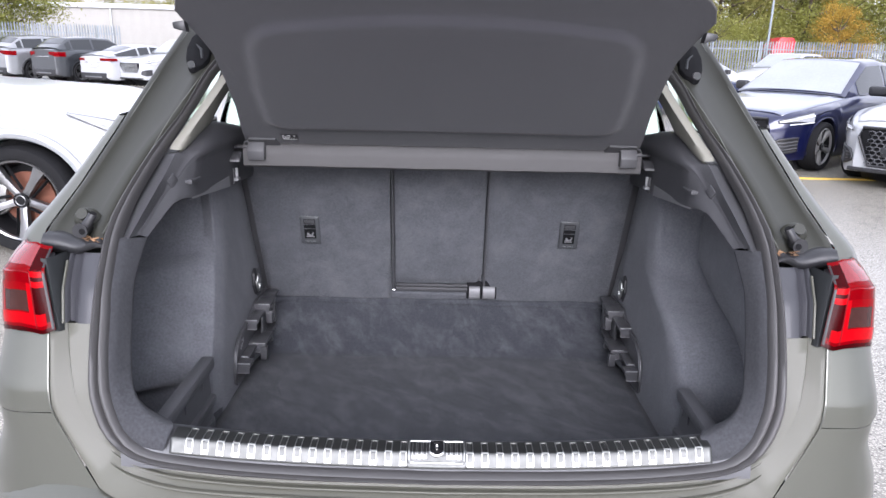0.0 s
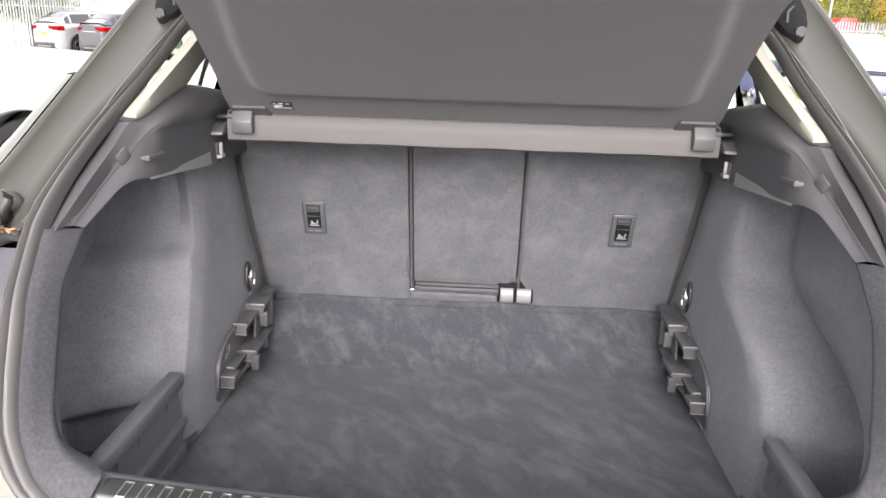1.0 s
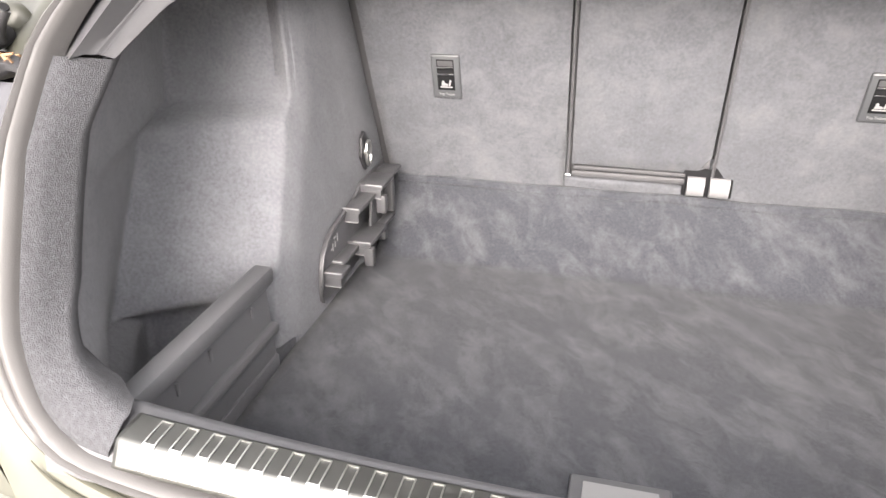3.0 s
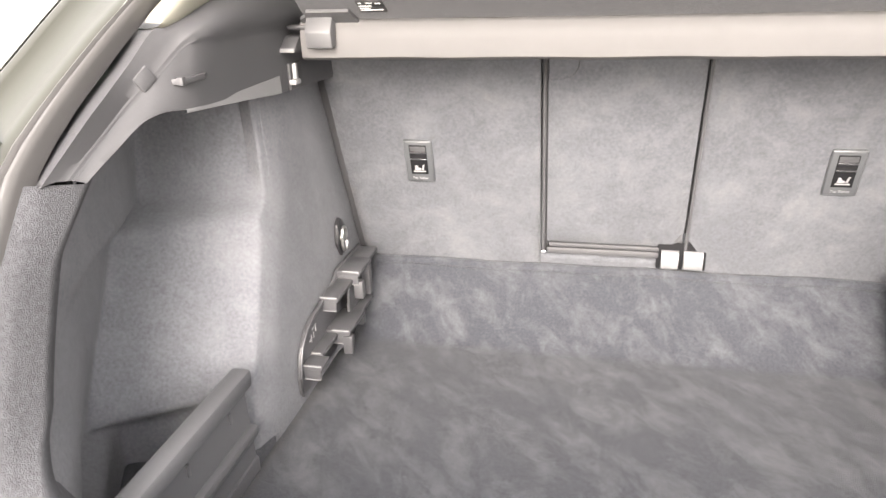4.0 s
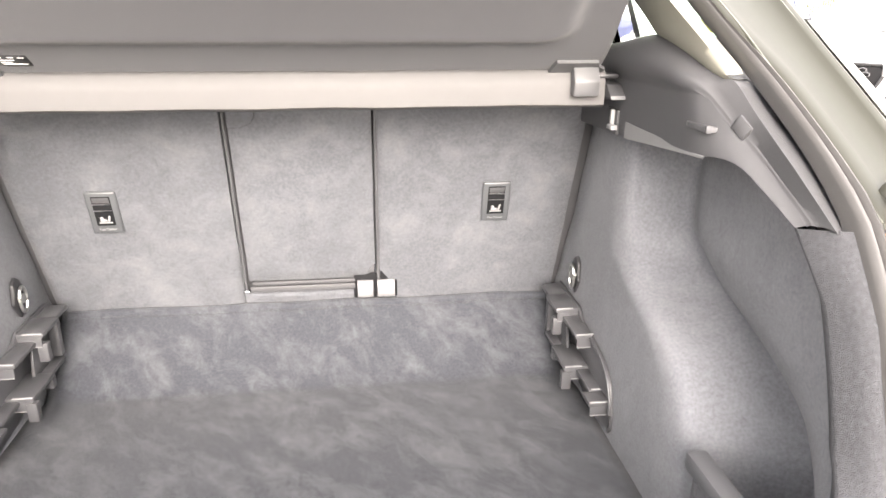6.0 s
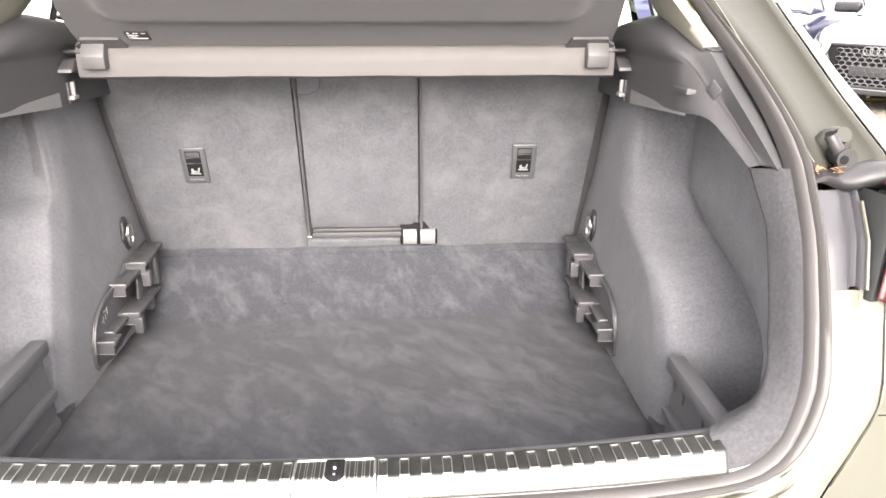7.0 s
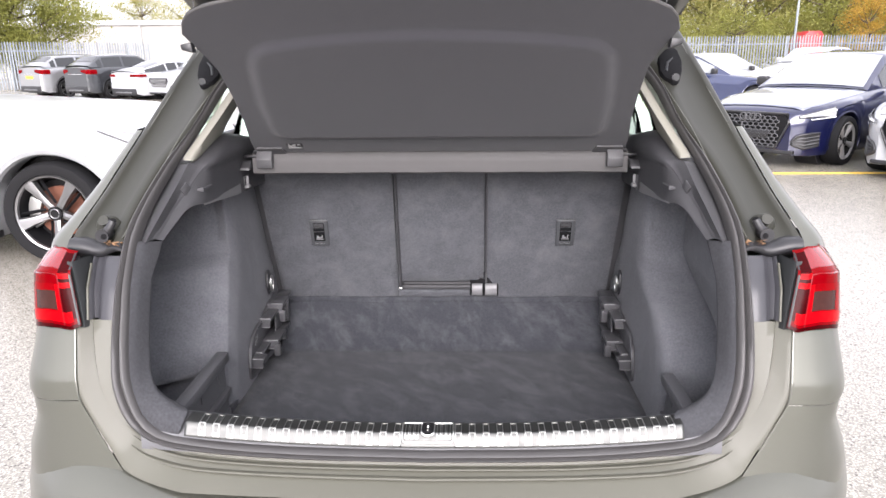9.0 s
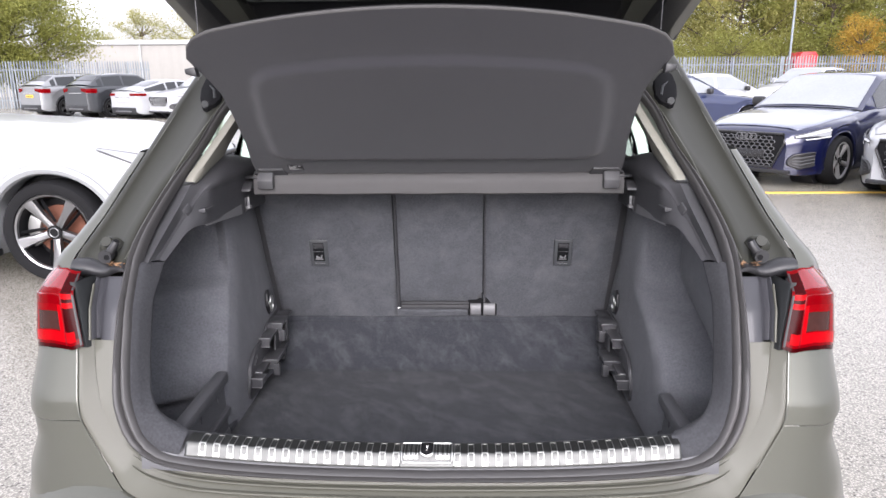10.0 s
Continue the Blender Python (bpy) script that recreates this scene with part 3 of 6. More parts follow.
rows = []
for f, dy in ((-0.35, 0.012), (0.0, 0.006), (0.5, 0.001), (0.93, -0.002), (1.0, 0.001), (1.03, 0.014), (1.3, 0.010), (1.7, 0.004), (1.94, 0.0), (1.99, 0.001), (2.0, 0.008)):
    rows.append([panel_point(k, f, dy * (1.0 if abs(RB[k][0]) > 0.6 else 0.4)) for k in range(len(RA))])
part("rear_panel", grid(rows), PANEL_PAINT, car, "painted rear panel below the boot opening", sharp=50)
for f, a, b, r in ((1.12, 5, 114, 0.005), (1.38, 12, 107, 0.006)):
    lo_k = [k for k in range(len(RB)) if abs(RB[k][0]) < 0.625 - 0.04 * (f - 1)]
    pts = [panel_point(k, f, -0.001, 0.002) for k in lo_k]
    n = len(pts)
    part("pressed_bead", tube(pts, [r * min(1.0, 0.15 + min(i, n - 1 - i) / 6) for i in range(n)], 8, squash=0.5), PANEL_PAINT, car)


def bumper():
    """Projecting lower bumper: a shelf that rises at the corners, then a rounded face."""
    prof = [(1.17, 0.632), (1.125, 0.620), (1.092, 0.604), (1.068, 0.584), (1.052, 0.56), (1.043, 0.53), (1.045, 0.48), (1.06, 0.42), (1.075, 0.34), (1.10, 0.27), (1.16, 0.24)]
    rows = []
    for i, (y0, z0) in enumerate(prof):
        row = []
        up = max(0.0, 1 - i / 7)
        for k in range(71):
            q = -1 + 2 * k / 70
            x = 0.976 * math.copysign(abs(math.sin(q * math.pi / 2)) ** 0.8, q)
            t = abs(x) / 0.976
            y = y0 + (0.60 - 0.06 * up) * (1 - max(0.0, 1 - t ** 5.5) ** 0.42)
            g = min(1.0, max(0.0, (abs(x) - 0.50) / 0.28))
            z = z0 - 0.012 + 0.050 * up * g * g * (3 - 2 * g)
            row.append((x, y, z))
        rows.append(row)
    return grid(rows)


part("rear_bumper", bumper(), GREY_PAINT, car, "grey-green painted rear bumper", sharp=60)


def bumper_corner(s):
    rows = [corner(0.60 + (0.7835 - 0.60) * k / 14, grow=0.0) for k in range(15)]
    return grid(rows)


side_pair("bumper_corner", bumper_corner, GREY_PAINT, sharp=50)
side_pair("parking_sensor", lambda s: disc((0, 0, 0), 0.011, "y", 0.008, 20, m=Matrix.Translation((0.818, 1.213, 0.562)) @ pose(0, 0, 0, 0, 0, 48)), GREY_PAINT)


# bright pressed lips of the panel gaps
def lip1(s):
    return tube([(lerp(z, *GAP1), y_open(z) + 0.001, z) for z in np.linspace(0.94, 1.045, 20)], 0.0028, 6)


def lip2(s):
    return tube([(lerp(z, *GAP2), y_open(z) - 0.002, z) for z in np.linspace(0.69, 0.925, 40)], 0.0024, 6)


side_pair("panel_lip", lip1, PANEL_PAINT)
side_pair("bumper_lip", lip2, GREY_PAINT)


# tail lamps
def lamp_patch(u0, u1, v0, v1, proud, nu=14, nv=12):
    """A patch of the lamp's curved face; u runs outwards, v upwards, both 0 to 1. Its top leans back as a facet."""
    rows = []
    for i in range(nv):
        v = v0 + (v1 - v0) * i / (nv - 1)
        row = []
        for j in range(nu):
            u = u0 + (u1 - u0) * j / (nu - 1)
            zb = lerp(u, [0, 0.10, 0.22, 0.34, 0.55, 0.85, 1], [0.932, 0.924, 0.928, 0.931, 0.926, 0.898, 0.893])
            zt = lerp(u, [0, 0.25, 0.8, 1], [1.076, 1.084, 1.076, 1.05])
            z = zb + (zt - zb) * v
            xs, ys, xe, ye = lerp(z, [0.92, 1.09], [0.734, 0.765]), lerp(z, [0.92, 1.09], [1.270, 1.306]), shoulder(z) + 0.002, 1.72
            a = math.asin((u * 0.955) ** (1 / 0.70))
            p = Vector((xs + (xe - xs) * u * 0.955, ys - 0.004 + (ye - ys) * (1 - math.cos(a)) ** 1.18, z))
            bulge = 0.006 * max(0.0, min(1.0, min(u, 1 - u) * 9)) ** 0.5
            crease = 0.78 - 0.10 * u
            p += Vector((0.45, -1, 0)).normalized() * (bulge + proud)
            p.y += 0.20 * max(0.0, v - crease)
            p.x -= 0.05 * max(0.0, v - crease) * u
            row.append(p)
        rows.append(row)
    return grid(rows)


side_pair("lamp_housing", lambda s: grid([[(x - 0.008, y + 0.010, z) for x, y, z in corner(0.918 + (1.056 - 0.918) * k / 10)] for k in range(11)]), BLACK_PLASTIC)
for s in (1, -1):
    def lp(name, args, material, parent, label=""):
        bm = lamp_patch(*args)
        if s < 0:
            mirror_x(bm)
        return part(name, bm, material, parent, label, sharp=70)
    lamp = lp("tail_lamp", (0.0, 1.0, 0.0, 1.0, 0.0, 24, 40), RED, car, "glossy red wrap-around tail lamp")
    lp("upper_lens", (0.15, 0.80, 0.80, 0.985, 0.0008), RED_SKYLIT, lamp, "top of the red lens, sky reflection put into its colour")
    lp("inner_edge", (0.0, 0.02, 0.02, 0.98, 0.0008), BLACK_PLASTIC, lamp)
    lp("inner_chamber", (0.02, 0.15, 0.12, 0.97, 0.0007, 6, 30), RED_DARK, lamp)
    lp("dark_insert", (0.215, 0.54, 0.25, 0.50, 0.0008, 8, 8), LAMP_SMOKE, lamp, "smoked brown lamp insert")
    lp("light_guide", (0.165, 0.215, 0.10, 0.60, 0.0012, 4, 8), RED_BRIGHT, lamp)
    lp("light_guide", (0.05, 0.70, 0.09, 0.235, 0.0013, 12, 4), RED_BRIGHT, lamp, "glowing-red lower light bar")
    lp("upper_guide", (0.215, 0.62, 0.505, 0.60, 0.0010, 8, 4), RED_MID, lamp)
    lp("outer_guide", (0.545, 0.63, 0.24, 0.60, 0.0010, 4, 8), RED_MID, lamp)
    lp("lens_crease", (0.151, 0.161, 0.06, 0.78, 0.0016, 4, 10), RED_SKYLIT, lamp)
    lp("lens_crease", (0.16, 0.70, 0.728, 0.742, 0.0016, 12, 3), RED_SKYLIT, lamp)
    for v, w in ((0.56, 0.075), (0.685, 0.075)):
        lp("light_segment", (0.02, 0.152, v, v + w, 0.0016, 6, 4), RED_BRIGHT, lamp)
    lp("dark_foot", (0.0, 1.0, 0.0, 0.05, 0.0012, 20, 3), RED_DARK, lamp)

# ---- boot interior
def boot_ring(s):
    """Carpeted rim between the seal and the side pocket."""
    fl = spline([(x, 0, z) for x, z in FLANGE_IN], 40)
    zs = [p.z for p in fl]
    inn = spline([(x, 0, z) for x, z in SEAL_IN], 160)
    RIM_END = next(k for k in range(44, 160) if inn[k].z > 1.078)
    rows = []
    for k, p in enumerate(fl):
        u = k / 39
        # matching place on the seal's inner line
        i = round(44 + (RIM_END - 44) * u)
        q = inn[i]
        yq, yp = y_open(q.z) - 0.006, y_open(p.z) + lerp(p.z, [0.75, 0.79, 0.85, 1.0, 1.07], [0.010, 0.025, 0.058, 0.062, 0.073])
        rows.append([(q.x + 0.004, yq + 0.004, q.z - 0.004), (q.x * 0.75 + p.x * 0.25, yq * 0.75 + yp * 0.25 - 0.006, q.z * 0.75 + p.z * 0.25),
                     (q.x * 0.4 + p.x * 0.6, yq * 0.4 + yp * 0.6 - 0.006, q.z * 0.4 + p.z * 0.6), (p.x, yp - 0.003, p.z),
                     (p.x - 0.001, yp + 0.006, p.z + 0.002), (p.x + 0.012, yp + 0.03, p.z), (p.x + 0.05, yp + 0.06, p.z)])
    return grid(rows)


side_pair("carpet_rim", boot_ring, RIM_CARPET, "charcoal carpeted boot rim", sharp=80)


QY = [1.385, 1.42, 1.46, 1.51, 1.56, 1.605, 1.66, 1.72, 1.79, 1.87, 1.96, 2.05, 2.14]
QL = [1.078, 1.088, 1.102, 1.122, 1.126, 1.123, 1.119, 1.114, 1.108, 1.101, 1.096, 1.092, 1.088]


RIDGE_R = ([0.45, 0.70, 0.76, 0.80, 0.85, 0.88, 0.97, 1.12], [1.55, 1.57, 1.60, 1.66, 1.81, 1.872, 1.90, 1.92])


def ridge_y(z, s=-1):
    if s > 0:
        return lerp(z, RIDGE_R[0], RIDGE_R[1])
    return lerp(z, [0.45, 0.675, 0.87, 0.900, 0.925, 1.12], [1.64, 1.70, 1.803, 1.810, 1.846, 1.868])


def fillet(pts, radii, n_arc=6, n_line=9):
    """A polyline with rounded corners, sampled by the same counts whatever its shape."""
    p = [Vector(q) for q in pts]
    out, start = [], p[0]
    for i in range(1, len(p)):
        if i < len(p) - 1:
            a, b = p[i - 1] - p[i], p[i + 1] - p[i]
            r = min(radii[i - 1], 0.45 * a.length, 0.45 * b.length)
            e, f = p[i] + a.normalized() * r, p[i] + b.normalized() * r
        else:
            e = p[i]
        out += [start.lerp(e, k / n_line) for k in range(n_line)]
        if i < len(p) - 1:
            out += [e.lerp(p[i], k / n_arc).lerp(p[i].lerp(f, k / n_arc), k / n_arc) for k in range(n_arc)]
            start = f
    return out + [p[-1]]


def pocket_corner(z):
    """Where the pocket's outer wall meets the front of the wheel arch; the arch steps back at shelf height."""
    y = lerp(z, [0.47, 0.615, 0.64, 0.86, 0.900, 0.925, 1.135], [1.58, 1.60, 1.53, 1.68, 1.705, 1.797, 1.855])
    return lerp(z, [0.47, 0.63, 0.86, 0.93, 1.135], [0.785, 0.798, 0.812, 0.826, 0.830]), y


def side_wall(s):
    """Carpeted side of the boot: deep pocket behind the rim, stepped wheel-arch face, ridge, and the face towards the seat."""
    rows = []
    for k in range(72):
        z = 0.47 + (1.135 - 0.47) * k / 71
        yr = ridge_y(z, s)
        x0 = lerp(z, [0.47, 0.76, 0.80, 0.853, 0.917, 1.04, 1.10, 1.14], [0.60, 0.60, 0.61, 0.63, 0.64, 0.65, 0.64, 0.63])
        y0 = max(y_open(z), 1.215) + 0.085
        xi = lerp(z, [0.47, 0.60, 0.76, 1.135], [0.572, 0.575, 0.582, 0.616] if s < 0 else [0.572, 0.574, 0.579, 0.600])
        ys = y_seat(z) + 0.03
        flare = lerp(z, [0.60, 0.76, 0.855, 1.085], [0.018, 0.021, 0.020, 0.012] if s < 0 else [0.004, 0.014, 0.020, 0.017])
        xc, yc = pocket_corner(z)
        if s > 0:
            xc, yc = lerp(z, [0.7, 0.80, 0.88, 0.95, 1.0, 1.10], [0.775, 0.755, 0.725, 0.705, 0.712, 0.72]), lerp(z, [0.47, 0.70, 0.80, 0.88, 0.94, 1.0, 1.135], [1.47, 1.50, 1.60, 1.77, 1.84, 1.862, 1.875])
        soft = 0.016 if s < 0 else lerp(z, [0.6, 0.85, 0.95], [0.10, 0.16, 0.10])
        edge = 0.007 if s < 0 else lerp(z, [0.6, 0.8, 0.88, 0.95], [0.08, 0.14, 0.10, 0.04])
        ctl = [(x0, y0 - 0.02), (x0 + 0.012, y0), (xc - 0.03, max(yc, y0 + 0.12) - 0.06), (xc, max(yc, y0 + 0.12)), (xi + 0.012, yr), (xi, yr + 0.05), (xi, ys - 0.10), (xi + flare, ys)]
        row = fillet([(a, b, z) for a, b in ctl], (0.02, 0.03, soft, edge, 0.03, 0.03))
        row = [Vector((p.x, p.y, min(p.z, lerp(p.y, QY, QL) + 0.006))) for p in row]
        if 0.905 < z < 1.12:
            # pressed flute beside the ridge
            f = min(1.0, (z - 0.905) / 0.05) * (1.0 if s < 0 else 0.35)
            row = [p + Vector((0.004, 0.024, 0)) * (f * math.exp(-((p.x - xi - 0.040) / 0.020) ** 2)) if p.y < yr + 0.02 else p for p in row]
        row = [p + Vector((0.0012 * noise.noise(p * 14), 0.002 * noise.noise(p * 9 + Vector((5, 0, 0))), 0)) for p in row]
        rows.append(row)
    return grid(rows)


side_pair("side_carpet", side_wall, CARPET, "charcoal moulded boot side carpet", sharp=70)


side_pair("pocket_floor", lambda s: box(0.575, 0.80, 1.25, 1.84, 0.50, 0.535, 0.004), FLOOR_CARPET)


def divider(s):
    """Low plastic divider with an upper and a lower rail, along the side pocket."""
    end = 1.640 if s < 0 else 1.520
    bm = prism([(0.574, 0.50), (0.600, 0.50), (0.598, 0.695), (0.580, 0.695)], "y", 1.262, end - 0.004)
    for zt, x0, x1, h in ((0.712, 0.563, 0.596, 0.030), (0.608, 0.564, 0.586, 0.020)):
        box(x0, x1, 1.262, end, zt - h, zt, 0.006, bm)
    box(0.571, 0.584, 1.262, end - 0.002, 0.500, 0.545, 0.003, bm)
    for y in (1.38, 1.46, 1.58 if s < 0 else 1.50):
        box(0.5755, 0.580, y, y + 0.006, 0.645, 0.665, 0.001, bm)
    return bm


side_pair("pocket_divider", divider, PLASTIC, "dark plastic pocket divider with two rails")

# quarter trim of plastic above the carpet


def sections(ctl, n):
    """Smooth run of cross sections through control sections."""
    last = len(ctl) - 1
    out = []
    for k in range(n):
        t = last * k / (n - 1)
        i = min(int(t), last - 1)
        u = t - i
        row = []
        for j in range(len(ctl[0])):
            a, b = Vector(ctl[i][j]), Vector(ctl[i + 1][j])
            ta = (b - Vector(ctl[i - 1][j])) / 2 if i > 0 else b - a
            tb = (Vector(ctl[i + 2][j]) - a) / 2 if i + 2 <= last else b - a
            row.append(a * (2 * u**3 - 3 * u**2 + 1) + ta * (u**3 - 2 * u**2 + u) + b * (-2 * u**3 + 3 * u**2) + tb * (u**3 - u**2))
        out.append(row)
    return out


# lower edge, crease, nose, ridge and outer edge of the trim, from the seat back to the foot of its leg
TRIM_RUN = [((0.574, 2.14, 1.088), (0.570, 2.14, 1.198), (0.561, 2.14, 1.212), (0.576, 2.14, 1.226), (0.605, 2.14, 1.230)),
            ((0.574, 1.96, 1.096), (0.570, 1.96, 1.200), (0.559, 1.96, 1.220), (0.577, 1.96, 1.252), (0.605, 1.96, 1.262)),
            ((0.574, 1.84, 1.103), (0.570, 1.84, 1.201), (0.558, 1.84, 1.224), (0.578, 1.84, 1.262), (0.605, 1.84, 1.2735)),
            ((0.574, 1.74, 1.112), (0.570, 1.745, 1.203), (0.558, 1.743, 1.223), (0.578, 1.740, 1.250), (0.605, 1.735, 1.256)),
            ((0.574, 1.67, 1.117), (0.569, 1.680, 1.205), (0.560, 1.678, 1.217), (0.576, 1.674, 1.234), (0.604, 1.668, 1.239)),
            ((0.5745, 1.625, 1.1215), (0.5725, 1.645, 1.207), (0.5705, 1.646, 1.213), (0.578, 1.640, 1.222), (0.603, 1.625, 1.231)),
            ((0.578, 1.592, 1.127), (0.5825, 1.620, 1.198), (0.5835, 1.620, 1.201), (0.587, 1.616, 1.205), (0.604, 1.592, 1.222)),
            ((0.5845, 1.566, 1.129), (0.5950, 1.578, 1.169), (0.5965, 1.577, 1.171), (0.600, 1.572, 1.174), (0.6095, 1.552, 1.193)),
            ((0.594, 1.533, 1.123), (0.6095, 1.542, 1.144), (0.611, 1.541, 1.145), (0.614, 1.536, 1.147), (0.616, 1.508, 1.163)),
            ((0.606, 1.493, 1.100), (0.6185, 1.500, 1.117), (0.620, 1.499, 1.118), (0.6225, 1.494, 1.119), (0.623, 1.466, 1.134)),
            ((0.620, 1.447, 1.071), (0.627, 1.437, 1.0765), (0.629, 1.434, 1.078), (0.632, 1.425, 1.079), (0.637, 1.396, 1.080))]


def quarter_trim(s):
    """Inner wall with an overhanging shoulder that narrows into a leg beside the seal."""
    rows = []
    for k, (lo, cr, no, ri, gr) in enumerate(sections(TRIM_RUN, 101)):
        w = min(1.0, max(0.0, (k - 45) / 20))
        deep = Vector((0.16 - 0.10 * w, 0.02, 0.008))
        side = Vector((0.014, 0.006, -0.003))
        far = Vector((0.11 - 0.06 * w, 0.03, -0.006))
        rows.append([lo + deep, lo + Vector((0.004, 0.002, -0.001)), lo, lo.lerp(cr, 0.08) + Vector((-0.001, 0, 0)), lo.lerp(cr, 0.5), lo.lerp(cr, 0.95), cr, cr.lerp(no, 0.5) + Vector((-0.0012, 0, -0.001)), no,
                     no.lerp(ri, 0.35) + Vector((-0.004, -0.001, 0.002)) * (1 - 0.8 * w), no.lerp(ri, 0.7) + Vector((-0.003, -0.001, 0.003)) * (1 - 0.8 * w), ri, ri.lerp(gr, 0.3) + Vector((0, -0.001, 0.002)), ri.lerp(gr, 0.7) + Vector((0, 0, 0.001)), gr, gr + side, gr + far])
    return grid(rows)


side_pair("quarter_trim", quarter_trim, TRIM_PLASTIC, "dark grey plastic upper boot trim with a leg beside the seal", sharp=55)


def trim_lower_strip(s):
    """Paler tapered facet along the foot of the quarter trim."""
    rows = []
    for k in range(12):
        y = 1.600 + 0.280 * k / 11
        zl = lerp(y, QY, QL)
        d = 0.001 + 0.0255 * k / 11
        rows.append([(0.580, y, zl - 0.003), (0.5735 - 0.0045 * k / 11, y - 0.002, zl - 0.001), (0.5740 - 0.0030 * k / 11, y, zl + d), (0.576, y, zl + d + 0.002)])
    return grid(rows)


# same plastic as the trim; its stronger light is put into a paler grey
side_pair("trim_strip", trim_lower_strip, GREY_PLASTIC)


def trim_clip(s):
    """Flat ledge that stands out of the wall, deeper at its rear end."""
    bm = prism([(0.588, 1.662), (0.5705, 1.655), (0.5675, 1.645), (0.5685, 1.600), (0.5735, 1.594), (0.592, 1.592)], "z", 1.1585, 1.1665, 0.0018)
    return box(0.5690, 0.578, 1.592, 1.601, 1.1580, 1.1685, 0.0015, bm)


side_pair("bag_hook", trim_clip, TRIM_PLASTIC, "small grey plastic bag hook")


def trim_lug(s):
    """Flat tab pressed out of the leg's ridge."""
    d, u = Vector((0.014, -0.036, -0.027)).normalized(), Vector((0.012, -0.026, 0.020)).normalized()
    n = d.cross(u).normalized()
    u = n.cross(d)
    m = Matrix((d, u, n)).transposed().to_4x4()
    return box(-0.013, 0.013, -0.012, 0.010, -0.004, 0.004, 0.002, m=Matrix.Translation((0.6035, 1.5625, 1.1715)) @ m)


side_pair("trim_lug", trim_lug, TRIM_PLASTIC)


def cover_seat(s):
    """Rounded rest that carries the cover's end."""
    bm = prism([(1.895, 1.164), (1.893, 1.170), (1.915, 1.187), (1.955, 1.191), (1.975, 1.186), (1.975, 1.160), (1.925, 1.160)], "x", 0.544, 0.574, 0.004)
    return box(0.5675, 0.574, 1.915, 1.965, 1.098, 1.142, 0.002, bm)


side_pair("cover_rest", cover_seat, ANCHOR, "black plastic rest for the luggage cover")
side_pair("rest_lip", lambda s: box(0.546, 0.572, 1.891, 1.896, 1.163, 1.1695, 0.0015), GREY_PLASTIC)


def el_hook(s):
    bm = box(0.5605, 0.568, 1.924, 1.932, 1.112, 1.142, 0.0015)
    box(0.556, 0.568, 1.908, 1.932, 1.108, 1.116, 0.0015, bm)
    return bm


side_pair("pull_catch", el_hook, PALE_PLASTIC, "pale L-shaped catch")


def beige_trim(s):
    """Pale pillar lining that faces inwards, from the seal to the side window; pointed at its foot."""
    edge = [((0.5985, 1.603, 1.234), (0.599, 1.606, 1.231)), ((0.5975, 1.610, 1.241), (0.599, 1.620, 1.2275)), ((0.5955, 1.622, 1.249), (0.598, 1.645, 1.2285)),
            ((0.590, 1.641, 1.262), (0.598, 1.680, 1.236)), ((0.580, 1.677, 1.287), (0.598, 1.757, 1.254)), ((0.5688, 1.718, 1.315), (0.600, 1.845, 1.272)),
            ((0.558, 1.761, 1.344), (0.600, 1.905, 1.300)), ((0.545, 1.812, 1.38), (0.597, 1.968, 1.331)), ((0.520, 1.915, 1.45), (0.580, 2.10, 1.40)), ((0.497, 2.02, 1.52), (0.55, 2.27, 1.50))]
    rows = []
    for b, a in sections(edge, 40):
        rows.append([b + Vector((0.022, 0.008, 0)), b + Vector((0.003, -0.001, 0)), b + Vector((-0.002, 0.002, 0)), b.lerp(a, 0.35) + Vector((-0.005, 0, 0)), b.lerp(a, 0.7) + Vector((-0.004, 0, 0)), a + Vector((0, 0, -0.001)), a + Vector((0.012, 0.003, -0.004)), a + Vector((0.06, 0.03, -0.006))])
    return grid(rows)


side_pair("pillar_trim", beige_trim, BEIGE, "pale beige rear pillar trim", sharp=70)

# floor, ramp and sill
FLOOR_Z = 0.507


def boot_floor(y0, y1, up=0.0):
    rows = []
    for j in range(91):
        y = y0 + (y1 - y0) * j / 90
        row = []
        for i in range(41):
            w = 0.577 if y < 2.0 else lerp(y, [2.0, 2.09, 2.262], [0.577, 0.56, 0.565])
            x = -w + 2 * w * i / 40
            z = FLOOR_Z + up + 0.79 * (y - 2.088 + math.hypot(y - 2.088, 0.009)) / 2
            z += 0.003 * noise.noise(Vector((x * 5, y * 5, 0))) + 0.0015 * noise.noise(Vector((x * 17, y * 17, 3)))
            row.append((x, y, z))
        rows.append(row)
    return grid(rows)


part("floor_mat", boot_floor(1.262, 2.262), FLOOR_CARPET, car, "worn black carpeted boot floor with a scuffed ramp", thick=0.012, sharp=60)
bm = box(-0.064, 0.070, 1.440, 1.497, FLOOR_Z + 0.011, FLOOR_Z + 0.0205, 0.004, seg=3)
handle = part("floor_handle", bm, PLASTIC, car, "grey plastic boot-floor pull handle")
part("handle_inset", box(-0.046, 0.053, 1.446, 1.483, FLOOR_Z + 0.0195, FLOOR_Z + 0.0225, 0.0010), PALE_PLASTIC, handle)
part("under_tray", box(-0.64, 0.64, 1.24, 2.35, 0.44, 0.485), BLACK_PLASTIC, car)


